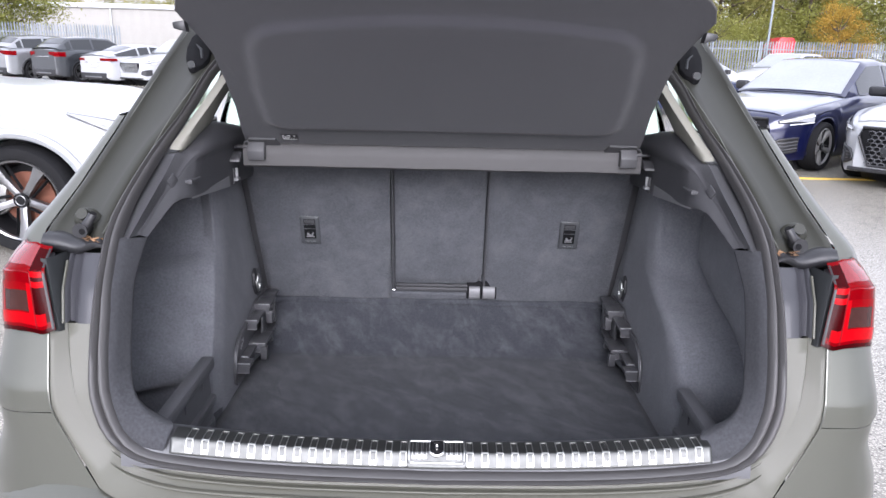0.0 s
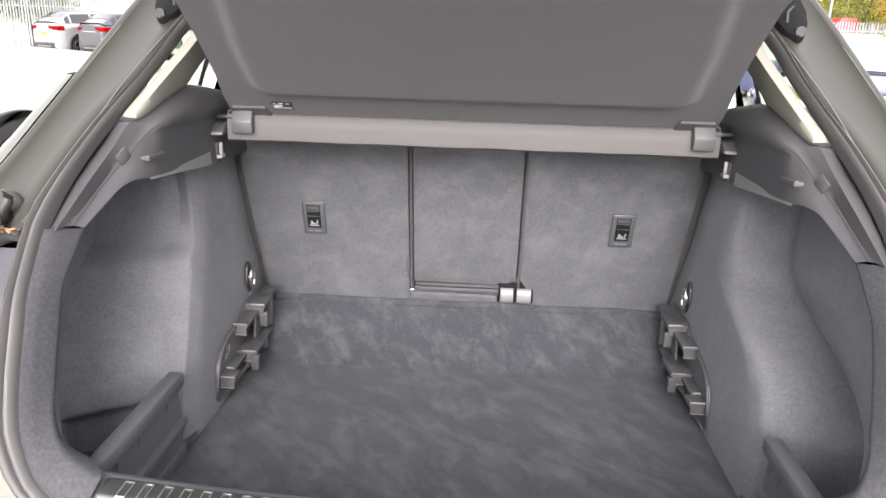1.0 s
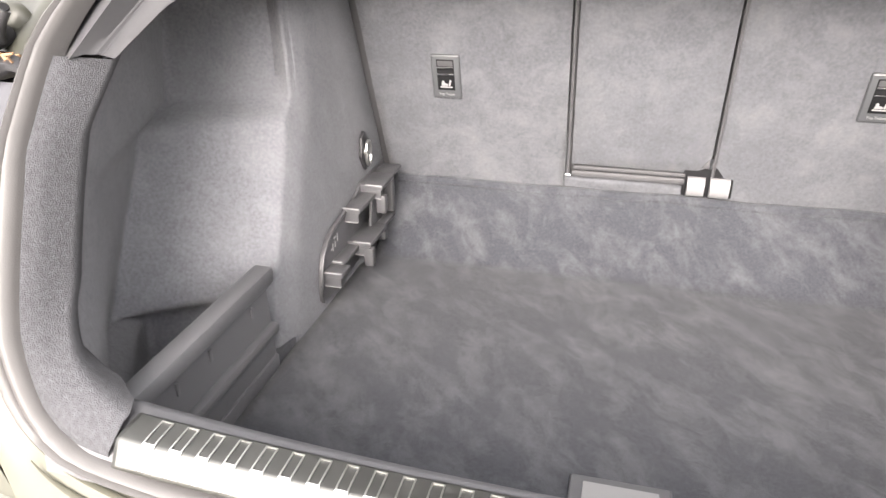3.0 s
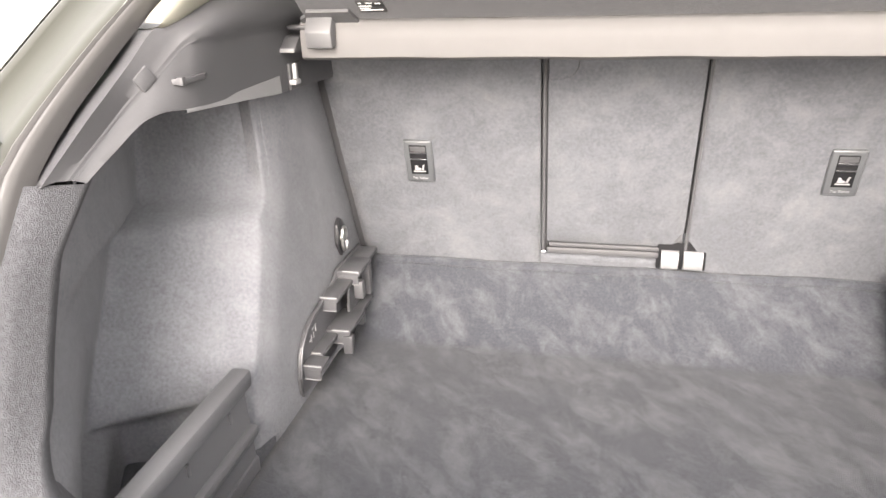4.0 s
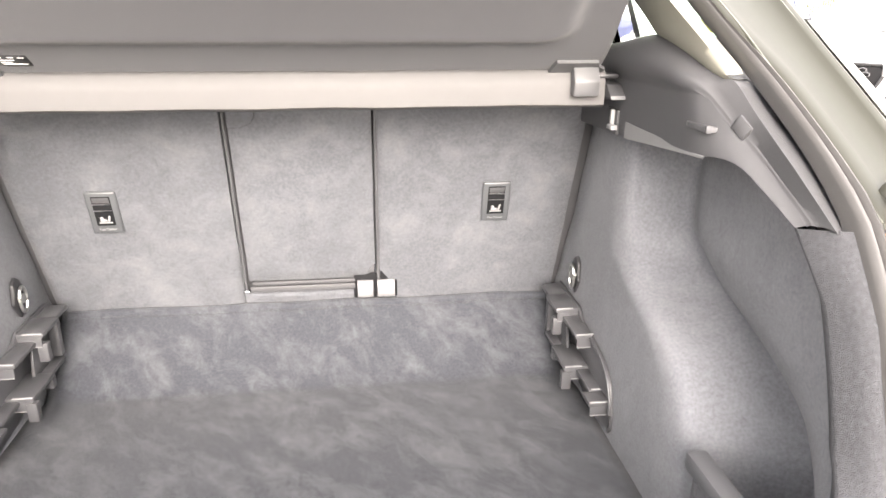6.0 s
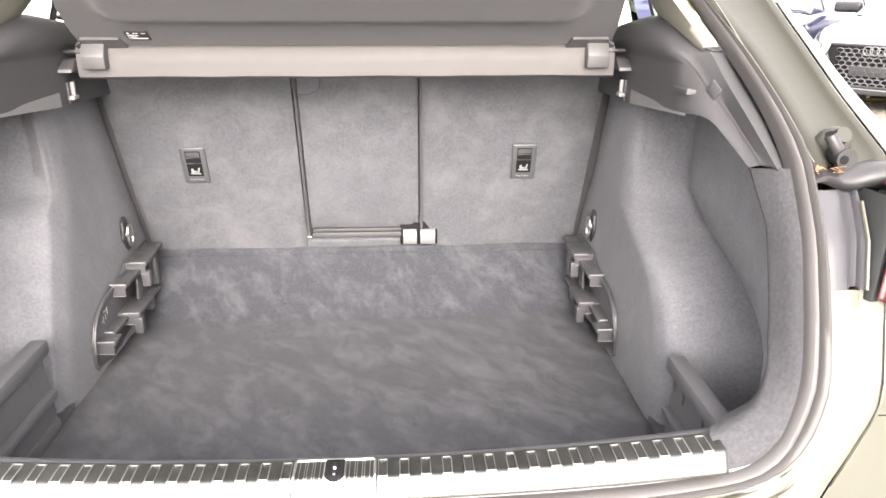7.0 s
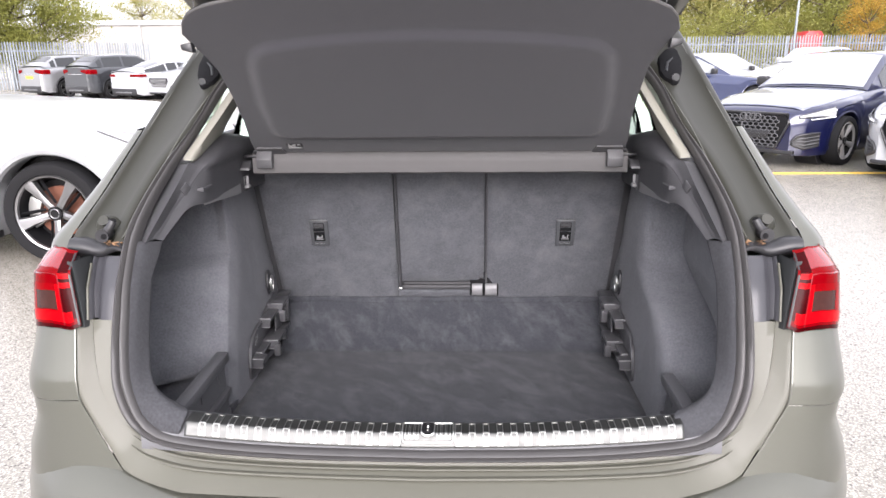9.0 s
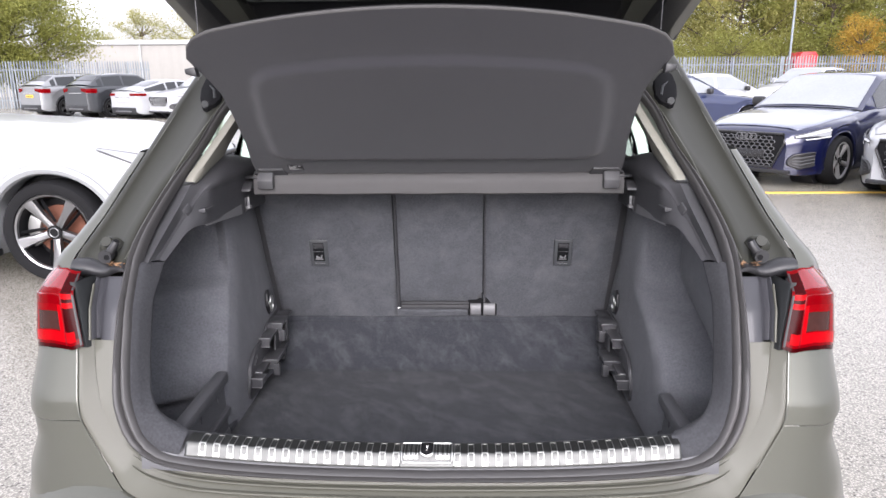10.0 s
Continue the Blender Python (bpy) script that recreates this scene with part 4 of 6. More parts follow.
def sill_face():
    rows = []
    for x in np.linspace(-0.60, 0.60, 61):
        lift = 0.027 * (abs(x) / 0.52) ** 2.2
        rows.append([(x, 1.275, 0.49), (x, 1.272, 0.66 + lift), (x, 1.268, 0.70 + lift), (x, 1.262, 0.712 + lift), (x, 1.25, 0.716 + lift), (x, 1.224, 0.715 + lift),
                     (x, 1.194, 0.690 + lift), (x, 1.188, 0.67 + lift * 0.5)])
    return grid(rows)


part("sill_panel", sill_face(), PLASTIC, car, "dark plastic loading sill panel", sharp=60)


def sill_z(x, y):
    lift = 0.031 * (abs(x) / 0.52) ** 2.2
    return lerp(y, [1.184, 1.188, 1.2005, 1.2035, 1.208, 1.240], [0.690, 0.696, 0.7170, 0.7192, 0.7198, 0.7205]) + lift


def strip(side):
    """Bright metal sill protector: sloped front and flat top, scored between its pads."""
    rows = []
    a, b = {1: (0.056, 0.519), -1: (-0.502, -0.056), 0: (-0.0558, 0.0558)}[side]
    xs = np.linspace(a, b, 90)
    for y in [1.1865, 1.189, 1.193, 1.197, 1.2005, 1.202, 1.2035, 1.2055, 1.208, 1.214, 1.220, 1.226, 1.2325, 1.2355, 1.237, 1.239, 1.241]:
        rows.append([(x, y - 0.010 * (x / 0.5) ** 2, sill_z(x, y) + 0.003) for x in xs])
    return grid(rows)


def sill_bar(x0, x1, ya, yb, up, bm, n=4, bowed=True):
    """One flat raised run of the protector, bent over the sill's fold."""
    ys = [ya] + [y for y in (1.1885, 1.1945, 1.2005, 1.202, 1.2035, 1.2055, 1.208, 1.220) if ya + 0.0008 < y < yb - 0.0008] + [yb]
    top = [[(x, y - (0.010 * (x / 0.5) ** 2 if bowed else 0.0), sill_z(x if bowed else 0.0, y) + up) for y in ys] for x in np.linspace(x0, x1, n)]
    low = [[(x, y, z - up + 0.001) for x, y, z in row] for row in top]
    skirt = lambda r: grid(r, bm=bm)
    grid(top, bm=bm)
    skirt([top[0], low[0]])
    skirt([low[-1], top[-1]])
    skirt([[row[0] for row in low], [row[0] for row in top]])
    skirt([[row[-1] for row in top], [row[-1] for row in low]])
    return bm


for side in (1, -1):
    base = part("sill_protector", strip(side), STEEL, car, "scuffed bright metal sill protector with pressed pads", sharp=30, thick=0.002)
    k = 0
    while True:
        x0 = 0.050 + 0.0288 * (k + 0.24)
        x1 = x0 + 0.0288 * 0.47
        if x1 > (0.516 if side > 0 else 0.499):
            break
        a, b = (x0, x1) if side > 0 else (-x1, -x0)
        # glints of the pad's pressed edges, put into a steel paler than the strip
        bm = bmesh.new()
        for q0, q1, ya, yb in ((a, a + 0.0016, 1.189, 1.2365), (b - 0.0016, b, 1.189, 1.2365), (a, b, 1.2020, 1.2042), (a, b, 1.1885, 1.1925), (a, b, 1.2358, 1.2368)):
            sill_bar(q0, q1, ya, yb, 0.0044, bm)
        part("pad_rim", bm, PALE_STEEL, base, sharp=30)
        k += 1


part("sill_protector", strip(0), STEEL, car, "scuffed bright metal sill protector under the latch", sharp=30, thick=0.002)


def flat_bar(x0, x1, ya, yb, up):
    return sill_bar(x0, x1, ya, yb, up, bmesh.new(), bowed=False)


lt = part("latch_plate", flat_bar(-0.0535, 0.0535, 1.1915, 1.2385, 0.0036), STEEL, car, "bright metal tailgate latch plate", sharp=30)
loop = [(x, y) for x, y in ((-0.0525, 1.1945), (-0.0495, 1.1918), (0.0495, 1.1918), (0.0525, 1.1945), (0.0530, 1.2005), (0.0533, 1.2035), (0.0533, 1.2080), (0.0533, 1.2355), (0.0505, 1.2385), (-0.0505, 1.2385), (-0.0533, 1.2355), (-0.0533, 1.2080), (-0.0533, 1.2035), (-0.0530, 1.2005))]
bm = tube([(x, y, sill_z(0, y) + 0.0042) for x, y in loop], 0.0021, 8, True)
part("plate_rim", bm, PALE_STEEL, lt, "bright raised rim", sharp=30)
for x in (-0.043, -0.033, -0.023, 0.023, 0.033, 0.043):
    bm = bmesh.new()
    for q0, q1, ya, yb in ((x - 0.004, x - 0.003, 1.196, 1.2345), (x + 0.003, x + 0.004, 1.196, 1.2345), (x - 0.004, x + 0.004, 1.1955, 1.1985)):
        sill_bar(q0, q1, ya, yb, 0.0046, bm, bowed=False)
    part("pressed_bar", bm, PALE_STEEL, lt, sharp=30)
for name, w, up, material in (("pocket_rim", 0.0148, 0.0050, PALE_STEEL), ("latch_pocket", 0.0125, 0.0062, DEEP_BLACK)):
    rows = []
    for k in range(15):
        x = w * (k / 7 - 1)
        y0 = 1.1985 - (w - 0.0125) + 0.006 * (1 - math.sqrt(max(0.0, 1 - (x / w) ** 2)))
        rows.append([(x, y, sill_z(0, y) + up) for y in np.linspace(y0, 1.2365, 14)])
    part(name, grid(rows), material, lt, thick=0.002)
bm = disc((0, 1.2075, 0.7265), 0.0032, "z", 0.006, 12)
disc((0, 1.2215, 0.7285), 0.0048, "z", 0.005, 12, None, bm)
box(-0.0026, 0.0026, 1.206, 1.222, 0.7245, 0.7285, 0.001, bm)
part("latch_bolt", bm, CHROME, lt)
for k, xx in enumerate((-0.28, 0.31)):
    part("sill_screw", disc((xx, 1.2645, 0.70), 0.006, "y", 0.004, 12), BLACK_PLASTIC, car)


# rear seat backs
def seat_slab(x0, x1, z0, z1, xt0=None, xt1=None):
    xt0, xt1 = x0 if xt0 is None else xt0, x1 if xt1 is None else xt1
    nx, nz = max(6, int((x1 - x0) / 0.02)), 30
    rows = []
    for k in range(nz):
        v = k / (nz - 1)
        z = z0 + (z1 - z0) * v
        row = []
        a, b = x0 + (xt0 - x0) * v, x1 + (xt1 - x1) * v
        for i in range(nx):
            u = i / (nx - 1)
            x = a + (b - a) * u
            d = min(x - a, b - x, z - z0 if z0 > 0.6 else 1, z1 - z)
            soft = 0.008 * (1 - min(1.0, d / 0.012)) ** 2
            y = y_seat(z) + soft + 0.0022 * noise.noise(Vector((x * 6, z * 6, 2)))
            row.append((x, y, z))
        back = [(b, y_seat(z) + 0.08, z), (a, y_seat(z) + 0.08, z)]
        rows.append(row + back)
    return grid(rows, wrap_u=True)


left_seat = part("left_backrest", seat_slab(-0.572, -0.162, 0.60, 1.20, -0.606, -0.160), SEAT_CARPET, car, "grey carpeted rear seat back", sharp=70)
right_seat = part("right_backrest", seat_slab(0.151, 0.564, 0.60, 1.20, 0.148, 0.594), SEAT_CARPET, car, "grey carpeted rear seat back", sharp=70)
part("centre_backrest", seat_slab(-0.147, 0.140, 0.714, 1.20, -0.145, 0.138), SEAT_CARPET, car, "grey carpeted folding centre seat back", sharp=70)
part("backrest_base", seat_slab(-0.161, 0.150, 0.60, 0.682), SEAT_CARPET, car, sharp=70)
part("seat_gap_backing", box(-0.72, 0.72, 2.33, 2.46, 0.48, 0.70), BLACK_PLASTIC, car)
part("seat_gap_backing", prism([(2.29, 0.66), (2.36, 0.66), (2.22, 1.22), (2.15, 1.22)], "x", -0.70, 0.70), TRIM_PLASTIC, car)


def edge_piping(x, xt, z0=0.69):
    return tube([(x + (xt - x) * (z - z0) / (1.2 - z0), y_seat(z) + 0.003, z) for z in np.linspace(z0, 1.2, 14)], 0.0035, 8)


for a, b in ((-0.1545, -0.151), (0.1475, 0.145)):
    part("seat_piping", edge_piping(a, b), TRIM_PLASTIC, car)
# plastic channel under the centre back, with a seam along it and a loop at its end
seam = part("seat_channel", box(-0.146, 0.094, y_seat(0.70) - 0.002, y_seat(0.70) + 0.02, 0.6865, 0.7015, 0.003), ANCHOR, car, "dark plastic channel under the centre seat back")
part("channel_lid", box(-0.142, 0.094, y_seat(0.71) + 0.001, y_seat(0.71) + 0.02, 0.7035, 0.7125, 0.002), ANCHOR, seam)
part("channel_end", box(-0.161, -0.147, y_seat(0.69) - 0.003, y_seat(0.69) + 0.004, 0.6865, 0.6905, 0.0015), CHROME, seam)
TONGUE = [(-0.143, 1.13), (-0.087, 1.13), (-0.090, 1.108), (-0.098, 1.095), (-0.118, 1.087), (-0.143, 1.0855)]
tongue = part("seat_tongue", prism(TONGUE, "y", y_seat(1.10) - 0.006, y_seat(1.10) + 0.006, 0.0015), SEAT_CARPET, car)
part("tongue_seam", tube([(x, y_seat(z) - 0.0045, z) for x, z in TONGUE[1:]], 0.0013, 6), BLACK_PLASTIC, tongue)
# hinge of the centre back
hy = y_seat(0.69)
hinge = part("seat_hinge", box(0.090, 0.191, hy - 0.004, hy + 0.02, 0.664, 0.730, 0.002), DEEP_BLACK, car, "black seat hinge opening with pale bosses")
for a, b in ((0.098, 0.135), (0.144, 0.185)):
    rows = []
    for k in range(14):
        q = -math.pi * 0.55 + math.pi * 1.1 * k / 13
        zc, yc = 0.686 + 0.022 * math.sin(q), hy - 0.005 - 0.012 * math.cos(q)
        rows.append([(a, yc + 0.006, zc), (a + 0.001, yc, zc), ((a + b) / 2, yc - 0.0005, zc), (b - 0.001, yc, zc), (b, yc + 0.006, zc)])
    part("hinge_boss", grid(rows), GREY_PLASTIC, hinge, "pale grey hinge boss")
part("hinge_pin", disc((0.1400, hy - 0.010, 0.740), 0.0045, "z", 0.024, 10), CHROME, hinge)
bm = prism([(0.122, 0.729), (0.153, 0.729), (0.148, 0.740), (0.136, 0.748)], "y", hy - 0.012, hy + 0.01, 0.002)
part("hinge_tab", bm, ANCHOR, hinge)


def tether(xc, seat):
    """Anchor plate: rounded frame, dark slot with bright bars, a seat icon and wording."""
    zc = 0.906
    tilt = Matrix.Translation((xc, y_seat(zc) - 0.001, zc)) @ pose(0, 0, 0, math.degrees(math.atan(0.28)), 0, 0)
    bm = box(-0.031, 0.031, -0.005, 0.004, -0.05, 0.05, 0.0045, m=tilt, seg=3)
    plate = part("anchor_plate", bm, PLATE_PLASTIC, seat, "grey plastic child-seat anchor plate")
    part("anchor_slot", box(-0.0185, 0.0185, -0.0062, -0.0045, -0.029, 0.040, 0.0005, m=tilt), DEEP_BLACK, plate)
    part("slot_flap", box(-0.0165, 0.0165, -0.0075, -0.006, 0.026, 0.038, 0.0008, m=tilt), ANCHOR, plate)
    for z, h in ((0.0085, 0.0016), (0.0235, 0.0018)):
        part("slot_bar", box(-0.0175, 0.0175, -0.0095, -0.006, z - h, z + h, 0.0006, m=tilt), CHROME, plate)
    bm = disc((-0.0065, -0.0068, -0.0105), 0.0032, "y", 0.0010, 14, m=tilt)
    for poly in ([(-0.013, -0.023), (0.013, -0.023), (0.013, -0.0205), (-0.013, -0.0205)], [(-0.010, -0.0185), (0.0035, -0.0185), (0.0035, -0.0145), (-0.004, -0.0125), (-0.010, -0.0145)],
                 [(0.0045, -0.0185), (0.0085, -0.0185), (0.0115, -0.0055), (0.0080, -0.0055)]):
        prism(poly, "y", -0.0074, -0.0062, 0, bm, m=tilt)
    part("seat_icon", bm, PALE_PLASTIC, plate)
    words("Top Tether", 0.0074, tilt @ pose(0, -0.0056, -0.039, 90, 0, 0), PALE_PLASTIC, plate)


tether(-0.4155, left_seat)
tether(0.408, right_seat)


# lashing rings and the ribbed side brackets
def lash(s):
    bm = bmesh.new()
    pts = [(0.566, 2.095 + 0.014 * math.cos(a), 0.755 + 0.026 * math.sin(a)) for a in np.linspace(0, 2 * math.pi, 20, endpoint=False)]
    tube(pts, 0.0035, 8, True, bm)
    disc((0.571, 2.095, 0.757), 0.010, "x", 0.012, 14, None, bm)
    return bm


side_pair("lashing_ring", lash, PALE_STEEL, "dull steel lashing ring")
side_pair("ring_socket", lambda s: prism([(2.072, 0.75), (2.095, 0.715), (2.118, 0.75), (2.112, 0.79), (2.095, 0.802), (2.078, 0.79)], "x", 0.5725, 0.5805, 0.002), BLACK_PLASTIC)


for s in (1, -1):
    # stepped plastic bracket that carries the raised floor: a thin plate with two stepped ledges
    def own(bm):
        return mirror_x(bm) if s < 0 else bm
    plate = [(1.812, 0.545), (1.812, 0.582), (1.818, 0.612), (1.832, 0.638), (1.856, 0.658), (1.890, 0.671), (1.950, 0.678), (2.02, 0.690), (2.045, 0.706), (2.19, 0.706), (2.19, 0.60), (2.02, 0.545), (1.90, 0.53)]
    br = part("floor_bracket", own(prism(plate, "x", 0.567, 0.573, 0.002)), BRACKET_PLASTIC, car, "stepped dark plastic floor bracket")
    edge = [(0.565, y, z) for y, z in plate[:7]]
    part("plate_lip", own(tube(edge, 0.0032, 8)), BRACKET_PLASTIC, br)
    lower, upper = ((1.826, 1.868, 0.528, 0.603), (1.866, 1.952, 0.542, 0.606), (1.950, 2.050, 0.516, 0.612), (2.048, 2.13, 0.524, 0.607)), ((1.946, 2.042, 0.534, 0.686), (2.038, 2.120, 0.518, 0.703), (2.118, 2.19, 0.526, 0.700))
    for ledge, sill in ((lower, 0.010), (upper, 0.010)):
        for y0, y1, x0, zt in ledge:
            part("step", own(box(x0, 0.569, y0, y1, zt - sill, zt, 0.0022)), BRACKET_PLASTIC, br)
            part("riser", own(box(x0 + 0.004, 0.569, y0 + 0.001, y0 + 0.006, zt - 0.030, zt - 0.006, 0.0012)), BRACKET_PLASTIC, br)
    for y0, x0, z0, z1 in ((1.948, 0.512, 0.560, 0.600), (2.040, 0.514, 0.640, 0.680), (2.046, 0.520, 0.575, 0.604), (2.118, 0.524, 0.612, 0.695)):
        part("rib", own(box(x0, x0 + 0.020, y0, y0 + 0.018, z0, z1, 0.0025)), BRACKET_PLASTIC, br)
    part("web", own(prism([(2.03, 0.600), (2.10, 0.606), (2.15, 0.69), (2.05, 0.69)], "x", 0.545, 0.551, 0.0015)), BRACKET_PLASTIC, br)
    # paler bars along the step edges, standing for the highlights there
    for y0, x0, zt in ((1.826, 0.530, 0.603), (1.866, 0.546, 0.607), (1.950, 0.518, 0.612), (1.946, 0.536, 0.686), (2.038, 0.520, 0.703)):
        w = 0.036 if y0 != 1.866 else 0.018
        part("edge_highlight", own(box(x0, x0 + w, y0 - 0.0012, y0 + 0.003, zt - 0.001, zt + 0.0012, 0.0006)), PALE_PLASTIC, br)
        part("edge_highlight", own(box(x0 + 0.002, x0 + w, y0 - 0.0005, y0 + 0.002, zt - 0.030, zt - 0.028, 0.0006)), GREY_PLASTIC, br)
bm = bmesh.new()
for y, z, a, b in ((1.868, 0.632, 0.010, 0.003), (1.876, 0.640, 0.003, 0.016), (1.884, 0.650, 0.010, 0.003), (1.888, 0.640, 0.003, 0.012), (1.900, 0.652, 0.003, 0.016)):
    box(-0.5668, -0.5656, y, y + a, z - b, z, 0, bm)
part("bracket_marking", bm, PALE_PLASTIC, car)


# open tailgate
def gate_point(l, w, h=0.0):
    a = radians(24)
    return Vector((w, 2.03 - l * math.cos(a) - h * math.sin(a), 1.545 + l * math.sin(a) + h * math.cos(a)))


def gate_shell():
    rows = []
    for k in range(22):
        l = -0.02 + 1.02 * k / 21
        w = lerp(l, [0, 0.3, 0.7, 1.0], [0.66, 0.675, 0.72, 0.74])
        drop = max(0.0, l - 0.78)
        h = 0.10 - 1.0 * drop ** 1.3
        row = []
        for q in np.linspace(-1, 1, 25):
            row.append(gate_point(l, w * q, h - 0.09 * abs(q) ** 5))
        rows.append(row)
    return grid(rows)


gate = part("tailgate", gate_shell(), GREY_PAINT, car, "raised grey-green tailgate with tinted rear window", thick=0.012, sharp=60)


def gate_trim():
    """Inner frame round the rear window."""
    rows = []
    out = [(-0.03, 0.645), (0.3, 0.668), (0.68, 0.705), (0.92, 0.715)]
    loop_o = [(l, w) for l, w in out] + [(l, -w) for l, w in reversed(out)]
    inn = [(0.07, 0.56), (0.3, 0.585), (0.56, 0.60), (0.60, 0.56)]
    loop_i = [(l, w) for l, w in inn] + [(l, -w) for l, w in reversed(inn)]
    for f, h in ((0, 0.03), (0.05, 0.008), (0.4, 0.0), (0.9, 0.006), (1.0, 0.03), (1.0, 0.07)):
        rows.append([gate_point(a[0] + (b[0] - a[0]) * f, a[1] + (b[1] - a[1]) * f, h) for a, b in zip(loop_o, loop_i)])
    return grid(rows, wrap_u=True)


part("gate_inner_trim", gate_trim(), BLACK_PLASTIC, gate, "black inner tailgate trim", sharp=40)
bm = grid([[gate_point(l, w * q, 0.062) for q in np.linspace(-1, 1, 9)] for l, w in ((0.03, 0.60), (0.25, 0.62), (0.45, 0.63), (0.64, 0.62))])
part("rear_window", bm, PRIVACY, gate, "dark tinted rear window", thick=0.004)
for s in (1, -1):
    bm = tube([gate_point(0.05 + 0.5 * k / 8, s * 0.672, 0.02 + 0.006 * math.sin(k)) for k in range(9)], 0.006, 8)
    part("gate_seal", bm, RUBBER, gate)

# roof, cabin shell and flanks further forward
def roof():
    rows = []
    for y in np.linspace(2.05, 3.9, 20):
        w = lerp(y, [2.05, 2.6, 3.4, 3.9], [0.60, 0.64, 0.64, 0.60])
        zc = lerp(y, [2.05, 2.4, 2.9, 3.4, 3.9], [1.575, 1.60, 1.615, 1.59, 1.50])
        rows.append([(w * q, y, zc - 0.05 * abs(q) ** 2.4) for q in np.linspace(-1, 1, 17)])
    return grid(rows)


part("roof", roof(), GREY_PAINT, car, thick=0.03)
part("headlining", box(-0.58, 0.58, 2.06, 3.6, 1.485, 1.50, 0.004), BEIGE, car)
part("roof_header", prism([(2.015, 1.50), (2.10, 1.485), (2.12, 1.56), (2.06, 1.575)], "x", -0.60, 0.60, 0.006), GREY_PAINT, car)


def flank(s):
    """Side of the body, with the wheel arches open."""
    rows = []
    for y in np.linspace(1.72, 5.35, 110):
        zb = 0.26
        for yc in (2.02, 4.70):
            d = 0.375 ** 2 - (y - yc) ** 2
            if d > 0:
                zb = max(zb, 0.34 + math.sqrt(d))
        zt = lerp(y, [1.72, 2.3, 3.8, 4.1, 5.0, 5.35], [1.10, 1.06, 1.02, 1.02, 0.92, 0.72])
        cut = lerp(y, [1.72, 4.4, 5.0, 5.35], [0, 0, 0.05, 0.30])
        row = []
        for k in range(12):
            z = zb + (zt - zb) * k / 11
            row.append((shoulder(min(z, 1.02)) - cut + (-0.02 if k == 11 else 0), y, z))
        rows.append(row)
    return grid(rows)


side_pair("flank", flank, GREY_PAINT, thick=0.015)


def side_glass(s, y0, y1, z0, z1, slope=0.25):
    x = lambda z: 0.80 - (z - 1.05) * 0.36
    return grid([[(x(z), y, z) for y in (y0, y1)] for z in (z0, z1)])


side_pair("rear_quarter_window", lambda s: grid([[(0.83 - (z - 1.05) * 0.36, y, z) for y in np.linspace(y_open(z) + 0.13, 2.30, 5)] for z in (1.17, 1.3, 1.40, 1.46)]), GLASS, "small clear rear quarter window", thick=0.004)
side_pair("door_window", lambda s: side_glass(s, 2.36, 3.05, 1.08, 1.47), GLASS, "clear greenish rear door window", thick=0.004)
side_pair("door_window", lambda s: side_glass(s, 3.12, 3.95, 1.06, 1.48), PRIVACY, thick=0.004)


def window_frame(s):
    bm = bmesh.new()
    x = lambda z: 0.84 - (z - 1.05) * 0.36
    for a, b, z in ((2.12, 3.95, 1.49), (1.95, 4.1, 1.13)):
        rows = [[(x(z + dz), y, z + dz) for dz in (-0.045, 0.045)] for y in np.linspace(a, b, 12)]
        grid(rows, bm=bm)
    for y in (2.34, 3.085):
        grid([[(x(z), y - 0.028, z), (x(z), y + 0.028, z)] for z in (1.06, 1.5)], bm=bm)
    return bm


side_pair("window_frame", window_frame, BLACK_PLASTIC, thick=0.02)
part("bonnet", grid([[(0.86 * q, y, z - 0.06 * abs(q) ** 3) for q in np.linspace(-1, 1, 13)] for y, z in ((4.15, 1.06), (4.6, 1.03), (5.1, 0.95), (5.35, 0.82), (5.45, 0.5), (5.42, 0.25))]), GREY_PAINT, car, thick=0.02)
part("windscreen", grid([[(w * q, y - 0.05 * q * q, z) for q in np.linspace(-1, 1, 9)] for y, z, w in ((4.15, 1.05, 0.76), (3.5, 1.42, 0.66), (3.3, 1.52, 0.6))]), PRIVACY, car, thick=0.005)
part("underbody", box(-0.80, 0.80, 1.3, 5.3, 0.22, 0.44, 0.02), BLACK_PLASTIC, car)
part("cabin_floor", box(-0.78, 0.78, 2.4, 4.2, 0.45, 0.5), BLACK_PLASTIC, car)

# ---- luggage cover: fixed bar and raised flap
cover = thing("luggage_cover", "dark grey luggage cover, its flap raised, resting on boot trim", "luggage cover", (CX, 1.93, 1.152))


def co(m):
    return Matrix.Translation((0, -1.93, -1.152)) @ m


def cover_part(name, bm, material, label="", parent=None, **kw):
    bm.transform(co(Matrix.Identity(4)))
    return part(name, bm, material, parent or cover, label, **kw)


rows = []
for x in np.linspace(-0.538, 0.538, 40):
    sag = 0.0015 * noise.noise(Vector((x * 9, 0, 0)))
    rows.append([(x, 1.985, 1.150), (x, 1.912, 1.149 + sag), (x, 1.905, 1.154 + sag), (x, 1.904, 1.182), (x, 1.908, 1.208), (x, 1.916, 1.213), (x, 1.985, 1.215)])
bm = grid(rows, wrap_u=True)
for r in (rows[0], rows[-1]):
    bm.faces.new([bm.verts.new(p) for p in r])
cover_part("cover_bar", bm, SHELF_BAR, "grey vinyl-covered cover bar", sharp=50)
FLAP_UP = 33.5


def flap_point(l, x, h=0.0):
    a = radians(FLAP_UP)
    return Vector((x, 1.928 - l * math.cos(a) + h * math.sin(a), 1.206 + l * math.sin(a) + h * math.cos(a)))


